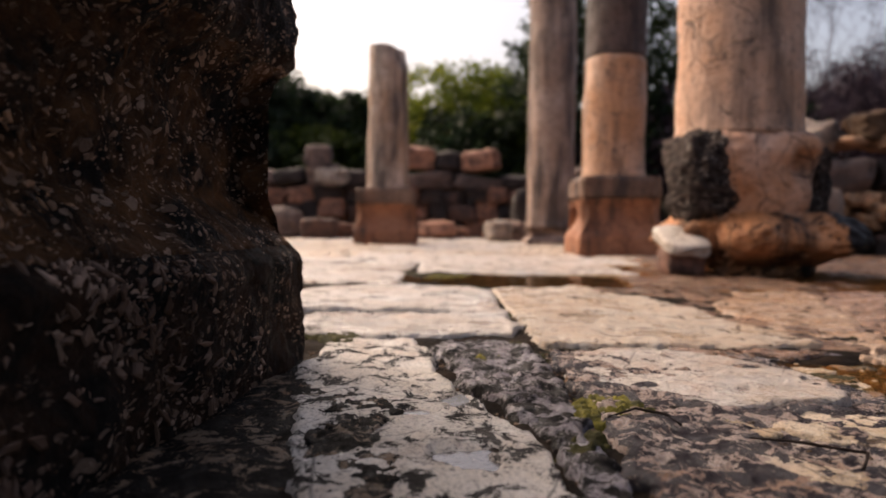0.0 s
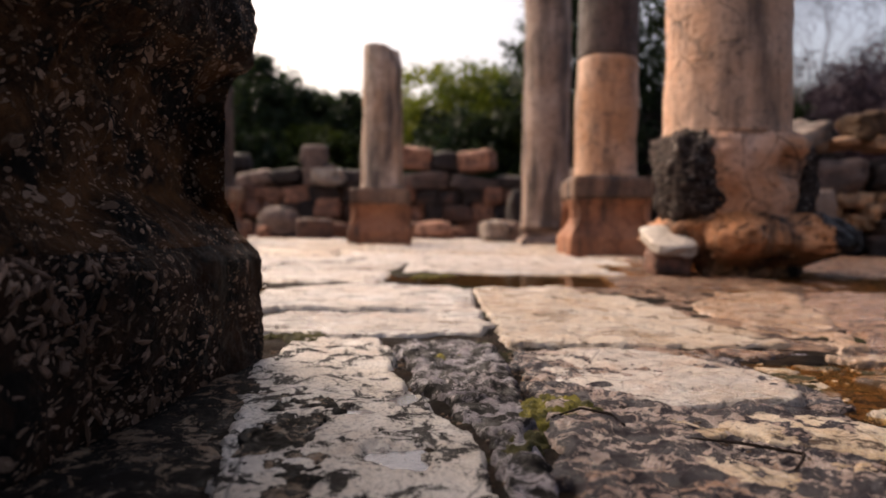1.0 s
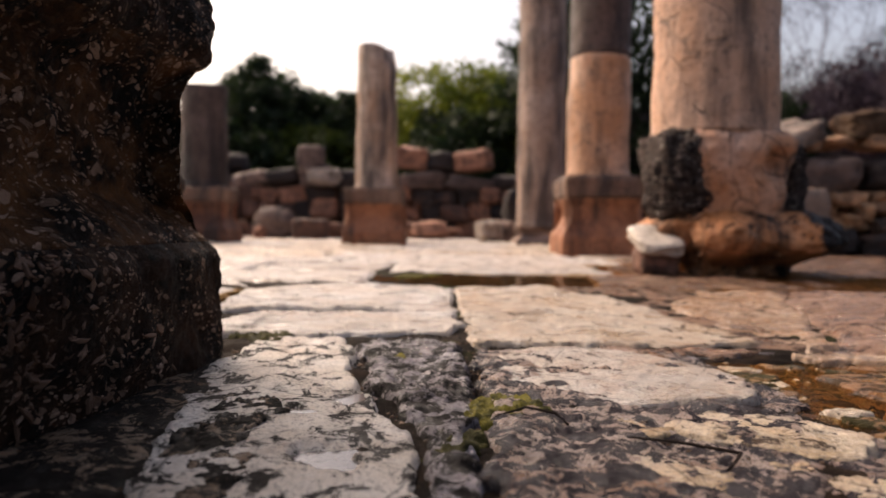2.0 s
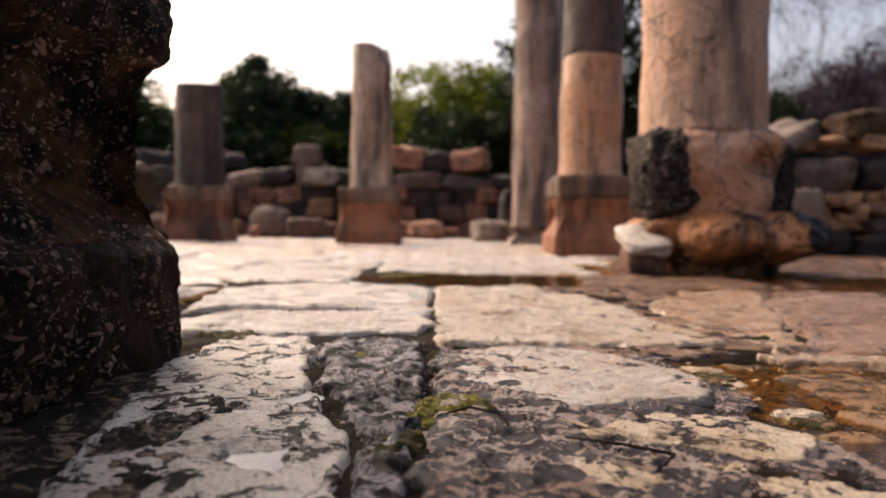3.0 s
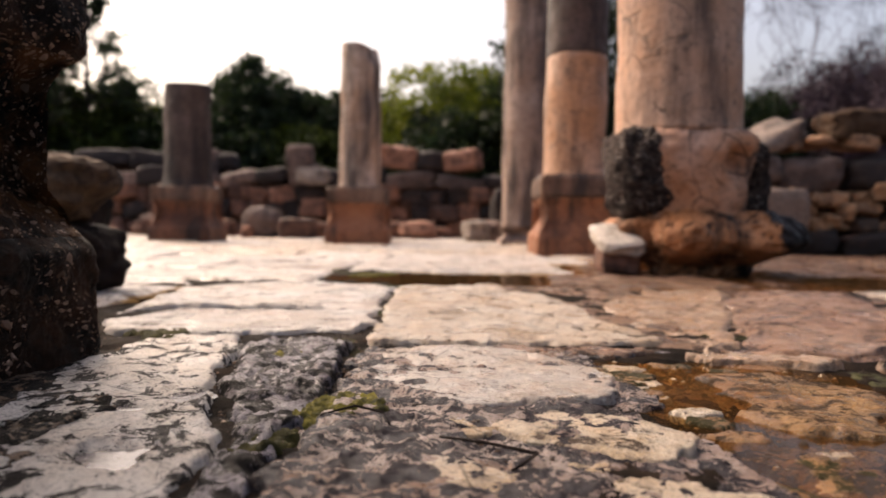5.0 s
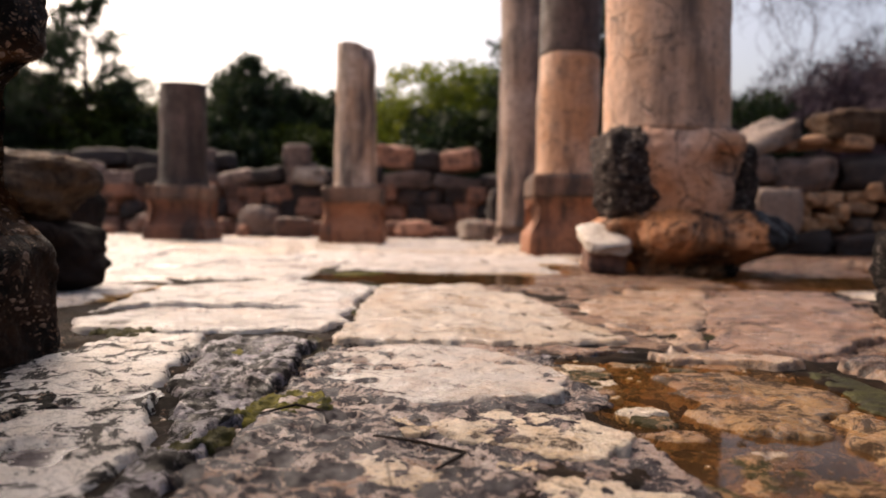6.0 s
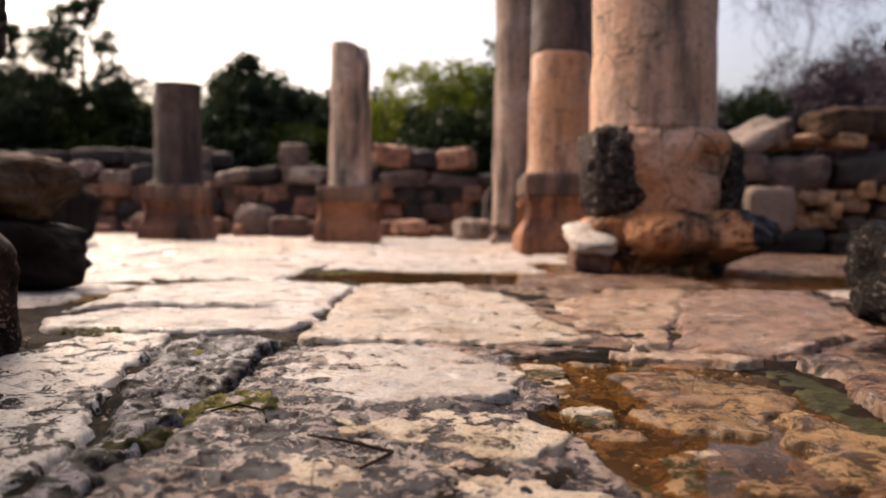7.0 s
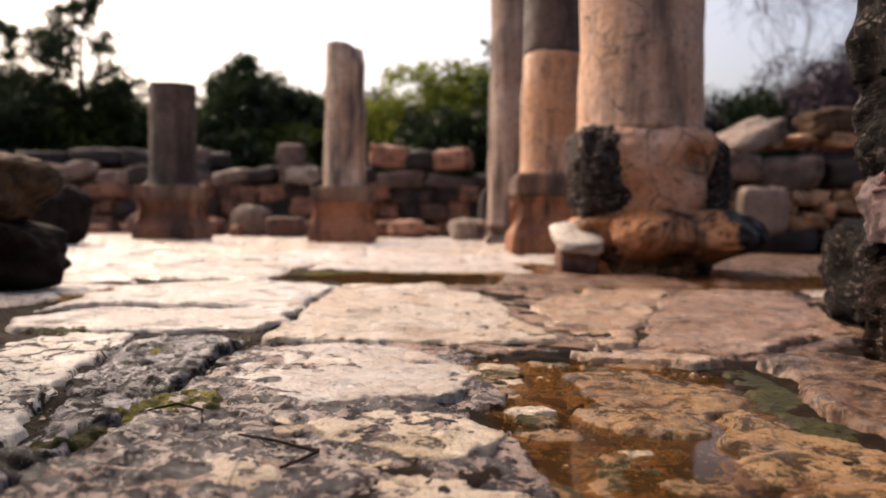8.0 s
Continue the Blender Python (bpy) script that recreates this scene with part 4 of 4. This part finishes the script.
def leaves(name, centres, per, size, leaf_size, material, seed, slim=0.45):
    r = np.random.RandomState(seed)
    c = np.repeat(np.array(centres), per, 0)
    n = len(c)
    d = r.normal(size=(n, 3))
    d /= np.linalg.norm(d, axis=1)[:, None]
    c = c + d * (r.uniform(0, 1, (n, 1)) ** 0.5) * size * np.array([1, 1, 0.8])
    u = r.normal(size=(n, 3))
    u /= np.linalg.norm(u, axis=1)[:, None]
    w = np.cross(u, r.normal(size=(n, 3)))
    w /= np.linalg.norm(w, axis=1)[:, None]
    s = leaf_size * r.uniform(0.6, 1.3, (n, 1))
    v = np.stack([c - u * s, c + w * s * slim, c + u * s, c - w * s * slim], 1).reshape(-1, 3)
    return mesh_of(name, v, np.arange(4 * n).reshape(-1, 4), material, False)


def leafy_tree(x, y, height, wide, material, seed, label, clumps=260, per=45, leaf_size=0.06, low=0.15, name="tree"):
    rng = random.Random(seed)
    root = thing(name, pose(x, y, -0.05), label, "tree", "trees behind the ruin")
    runs, tips = [], []
    branches(rng, (0, 0, 0), (0, 0, 1), height * 0.42, 0.10 * height / 4, 2, 0.7, runs, tips)
    part("trunk", tubes("trunk", runs, BARK, 5), root, "dark trunk with limbs")
    centres = []
    swell = [(rng.uniform(0, 6.28), rng.uniform(0.05, 0.14), k) for k in (2, 3, 5, 8)]
    for _ in range(clumps):
        a, f = rng.uniform(0, 6.283), math.sqrt(rng.random())
        reach = wide * (1 + sum(h * math.sin(k * a + p) for p, h, k in swell))
        roof = height * (1 - 0.5 * f ** 3.8) * (0.95 + 0.07 * math.sin(5.3 * f * math.cos(a) + swell[0][0]) * math.sin(4.1 * f * math.sin(a) + swell[1][0])) - rng.random() ** 2 * 0.05 * height
        z = low * height + (roof - low * height) * (1 - rng.random() ** 1.4)
        centres.append((reach * f * math.cos(a), reach * f * math.sin(a), z))
    part("crown", leaves("crown", centres, per, 0.12 + 0.10 * wide, leaf_size, material, seed), root)
    return root


leafy_tree(0.5, 17.5, 4.45, 2.0, LEAF_LIGHT, 81, "yellow green leafy tree with an uneven crown", 620, 45, 0.07)
leafy_tree(-2.9, 18.0, 3.9, 1.4, LEAF_DARK, 82, "dark green bushy tree", 480, 45, 0.08)
leafy_tree(-4.6, 17.5, 4.35, 1.6, LEAF_DARK, 83, "tall dark green bushy tree with a rounded top", 620, 45, 0.08)
leafy_tree(-8.2, 17.3, 3.8, 1.5, LEAF_MID, 84, "green bush behind the wall", 520, 45, 0.08)
leafy_tree(-10.6, 17.6, 4.1, 1.8, LEAF_DARK, 85, "dark green bush behind the wall", 560, 45, 0.08)
leafy_tree(3.4, 15.5, 6.0, 1.9, LEAF_DARK, 86, "tall dark green tree between the columns", 620, 45, 0.08)
leafy_tree(2.3, 20.0, 5.0, 2.0, LEAF_MID, 87, "green leafy tree behind the ruin", 420, 40, 0.08)
leafy_tree(-3.8, 18.6, 4.0, 1.5, LEAF_DARK, 98, "dark green rounded tree", 460, 45, 0.08)
leafy_tree(-1.7, 18.8, 3.9, 1.5, LEAF_DARK, 99, "dark green rounded tree", 460, 45, 0.08)
leafy_tree(-6.6, 17.6, 3.5, 1.4, LEAF_DARK, 101, "dark green bush behind the ruin", 420, 45, 0.08, 0.04, "bush")
leafy_tree(6.6, 13.5, 2.9, 1.6, LEAF_DARK, 88, "dark low bush behind the rubble wall", 420, 45, 0.07)
for i in range(12):
    leafy_tree(-15.5 + 1.75 * i, 16.0 + 0.7 * (i % 3), 2.5 + 0.15 * ((i * 7) % 4), 1.6, (LEAF_DARK, LEAF_MID)[i % 3 == 1], 200 + i, "dark green bush along the wall", 330, 42, 0.085, 0.04, "bush")


def sparse_tree(x, y, height, seed):
    """A thin tree with open, feathery branches."""
    rng = random.Random(seed)
    root = thing("tree", pose(x, y, -0.05), "thin dark tree with open feathery branches", "tree", "trees behind the ruin")
    runs, tips = [], []
    run = [((0, 0, 0), 0.09), ((0.05, 0, height * 0.4), 0.07), ((-0.03, 0, height * 0.75), 0.04), ((0.02, 0, height), 0.012)]
    runs.append(run)
    for k in range(46):
        f = rng.uniform(0.3, 0.98)
        a = rng.uniform(0, 6.3)
        branches(rng, (0.02, 0, height * f), (math.cos(a), math.sin(a), rng.uniform(0.2, 0.7)), (1.12 - f) * height * rng.uniform(0.25, 0.5), 0.02, 1, 0.5, runs, tips)
    part("trunk", tubes("trunk", runs, BARK, 4), root, "dark thin trunk and branches")
    pts = [q for run in runs[1:] for q, _ in run[2:]]
    part("crown", leaves("crown", pts, 12, 0.13, 0.05, LEAF_DARK, seed), root)


sparse_tree(-8.3, 16.5, 5.5, 91)
sparse_tree(-10.4, 16.5, 5.0, 92)


def bare_thicket(x, y, height, wide, seed, label, stems=26):
    rng = random.Random(seed)
    root = thing("bare_shrub", pose(x, y, -0.05), label, "shrub", "bare shrubs")
    runs, tips = [], []
    for _ in range(stems):
        bx = rng.uniform(-wide, wide)
        branches(rng, (bx, rng.uniform(-0.6, 0.6), 0), (rng.gauss(0, 0.3), rng.gauss(0, 0.3), 1), height * rng.uniform(0.6, 0.85), 0.025, 2, 0.5, runs, tips)
    part("stem", tubes("stem", runs, TWIGS, 3), root, "violet brown stems")
    pts = [q for run in runs for q, _ in run[2:]]
    part("twig_crown", leaves("twig_crown", pts, 6, 0.26, 0.15, TWIGS, seed, 0.07), root, "dense fine violet brown twigs")


bare_thicket(8.6, 13.5, 2.5, 1.8, 93, "leafless violet brown thicket behind the wall", 60)
bare_thicket(11.8, 14.0, 2.8, 2.0, 94, "leafless violet brown thicket behind the wall", 60)
bare_thicket(6.2, 15.0, 2.1, 1.6, 95, "leafless violet brown thicket behind the wall", 40)


def bare_tree(x, y, seed):
    rng = random.Random(seed)
    root = thing("tree", pose(x, y, -0.05), "leafless tree with hanging thin branches", "tree", "trees behind the ruin")
    runs, tips = [], []
    runs.append([((0, 0, 0), 0.16), ((0.1, 0, 2.0), 0.13), ((0.3, 0, 4.2), 0.10), ((0.5, 0, 5.4), 0.06)])
    for k in range(5):
        f = rng.uniform(3.8, 5.4)
        branches(rng, (0.3, 0, f), (rng.uniform(0.2, 1.0), rng.uniform(-0.5, 0.3), rng.uniform(0.1, 0.7)), rng.uniform(1.4, 2.6), 0.036, 2, 0.95, runs, tips, 0.07)
    part("trunk", tubes("trunk", runs, BARK, 4), root, "dark trunk and drooping twigs")


bare_tree(4.2, 12.0, 96)


def sapling(x, y, height, seed):
    """A thin leafless sapling."""
    rng = random.Random(seed)
    root = thing("sapling", pose(x, y, -0.05), "thin leafless sapling behind the rubble wall", "tree", "bare shrubs")
    runs, tips = [], []
    branches(rng, (0, 0, 0), (0.05, 0, 1), height, 0.022, 1, 0.35, runs, tips)
    part("trunk", tubes("trunk", runs[-1:], TWIGS, 4), root, "violet brown thin stem")
    tagged(part("twig_crown", tubes("twig_crown", runs[:-1], TWIGS, 4), root, "fine violet brown twigs"), kind="stuff")


for x, y, height, seed in ((7.5, 13.0, 4.1, 301), (6.5, 13.2, 3.7, 302), (6.0, 12.6, 3.3, 303), (8.3, 13.6, 3.6, 304)):
    sapling(x, y, height, seed)


# ---- moss and litter ----
def moss(outline, z, material, seed, label, height=0.006):
    me, m = sheet("moss", outline, z, 0.003, material, 0.03, height, 0.02, 0.06 if height > 0.004 else 0.02, seed, fine=60.0, grain=0.4 * height)
    ob = new("moss", me)
    ob.matrix_world = m
    tagged(ob, label, "moss", kind="stuff")


moss([(0.25, 0.94), (0.295, 0.96), (0.33, 1.03), (0.318, 1.11), (0.285, 1.15), (0.262, 1.06)], -0.001, MOSS_YELLOW, 121, "bright yellow green moss in a joint")
moss([(0.215, 0.82), (0.25, 0.84), (0.265, 0.98), (0.26, 1.06), (0.23, 1.0)], 0.001, MOSS, 122, "dark green moss in a joint")
moss([(1.20, 1.38), (1.28, 1.36), (1.31, 1.17), (1.29, 0.95), (1.22, 0.86), (1.16, 0.93), (1.18, 1.14)], -0.008, ALGAE, 123, "green film of algae and moss between slabs", 0.0015)
moss([(0.08, 1.625), (0.12, 1.67), (0.21, 1.68), (0.22, 1.63), (0.15, 1.61)], -0.012, MOSS, 128, "dark moss in a hollow under a slab")
moss([(-0.33, 1.60), (-0.20, 1.59), (-0.18, 1.67), (-0.34, 1.67)], 0.006, MOSS, 124, "green moss at the foot of the jamb")
moss([(-0.16, 3.42), (0.02, 3.72), (0.2, 3.70), (0.05, 3.5)], -0.002, MOSS_YELLOW, 125, "yellow moss at the edge of a puddle")
moss([(0.10, 1.38), (0.14, 1.42), (0.17, 1.36), (0.13, 1.32)], 0.004, MOSS_YELLOW, 126, "small yellow moss tuft on broken rock")
moss([(0.02, 1.14), (0.05, 1.17), (0.07, 1.14), (0.04, 1.11)], 0.003, MOSS, 127, "small moss tuft in a hollow")


def twig(runs, label):
    ob = new("twig", tubes("twig", runs, WET_TWIG, 6))
    tagged(ob, label, "twig", "fallen twigs")


twig([[((0.44, 0.868, 0.006), 0.0016), ((0.49, 0.835, 0.011), 0.0022), ((0.552, 0.80, 0.010), 0.0025)], [((0.552, 0.80, 0.010), 0.0022), ((0.535, 0.775, 0.008), 0.0018), ((0.52, 0.757, 0.006), 0.002)]],
     "thin forked dark twig lying on the paving")
twig([[((0.275, 0.955, 0.006), 0.0015), ((0.32, 0.975, 0.014), 0.002), ((0.36, 0.96, 0.010), 0.0022), ((0.372, 0.93, 0.003), 0.002)]], "short curved dark twig on the paving")


def gravel(name, count, area, z, sizes, seed, label, material):
    """Angular chips and pebbles strewn over an area."""
    rng = random.Random(seed)
    verts, faces = [], []
    x0, x1, y0, y1 = area
    for _ in range(count):
        x, y = rng.uniform(x0, x1), rng.uniform(y0, y1)
        s = rng.uniform(*sizes) * (2.0 if rng.random() < 0.06 else 1.0)
        n = len(verts)
        a0, low = rng.uniform(0, 6.3), z - 0.3 * s
        for k in range(5):
            a = a0 + k * 1.257
            r = s * rng.uniform(0.6, 1.4)
            verts.append((x + 1.3 * r * math.cos(a), y + r * math.sin(a), low))
            verts.append((x + 0.8 * r * math.cos(a), y + 0.6 * r * math.sin(a), low + s * rng.uniform(0.5, 1.1)))
        for k in range(5):
            a, b = n + 2 * k, n + 2 * ((k + 1) % 5)
            faces.append((a, b, b + 1, a + 1))
        faces.append(tuple(n + 2 * k + 1 for k in range(5)))
    ob = new(name, mesh_of(name, verts, faces, material, False))
    tagged(ob, label, "gravel", kind="stuff")


gravel("gravel", 1100, (0.74, 1.24, 0.6, 1.46), -0.0145, (0.0010, 0.0032), 77, "pale grit and pebbles in a shallow puddle", GRIT)
gravel("gravel", 2600, (-0.36, 0.66, 0.5, 2.3), -0.007, (0.002, 0.005), 78, "dark stone chips in the joints of the paving", PEBBLES)

far_paving()
side_paving()
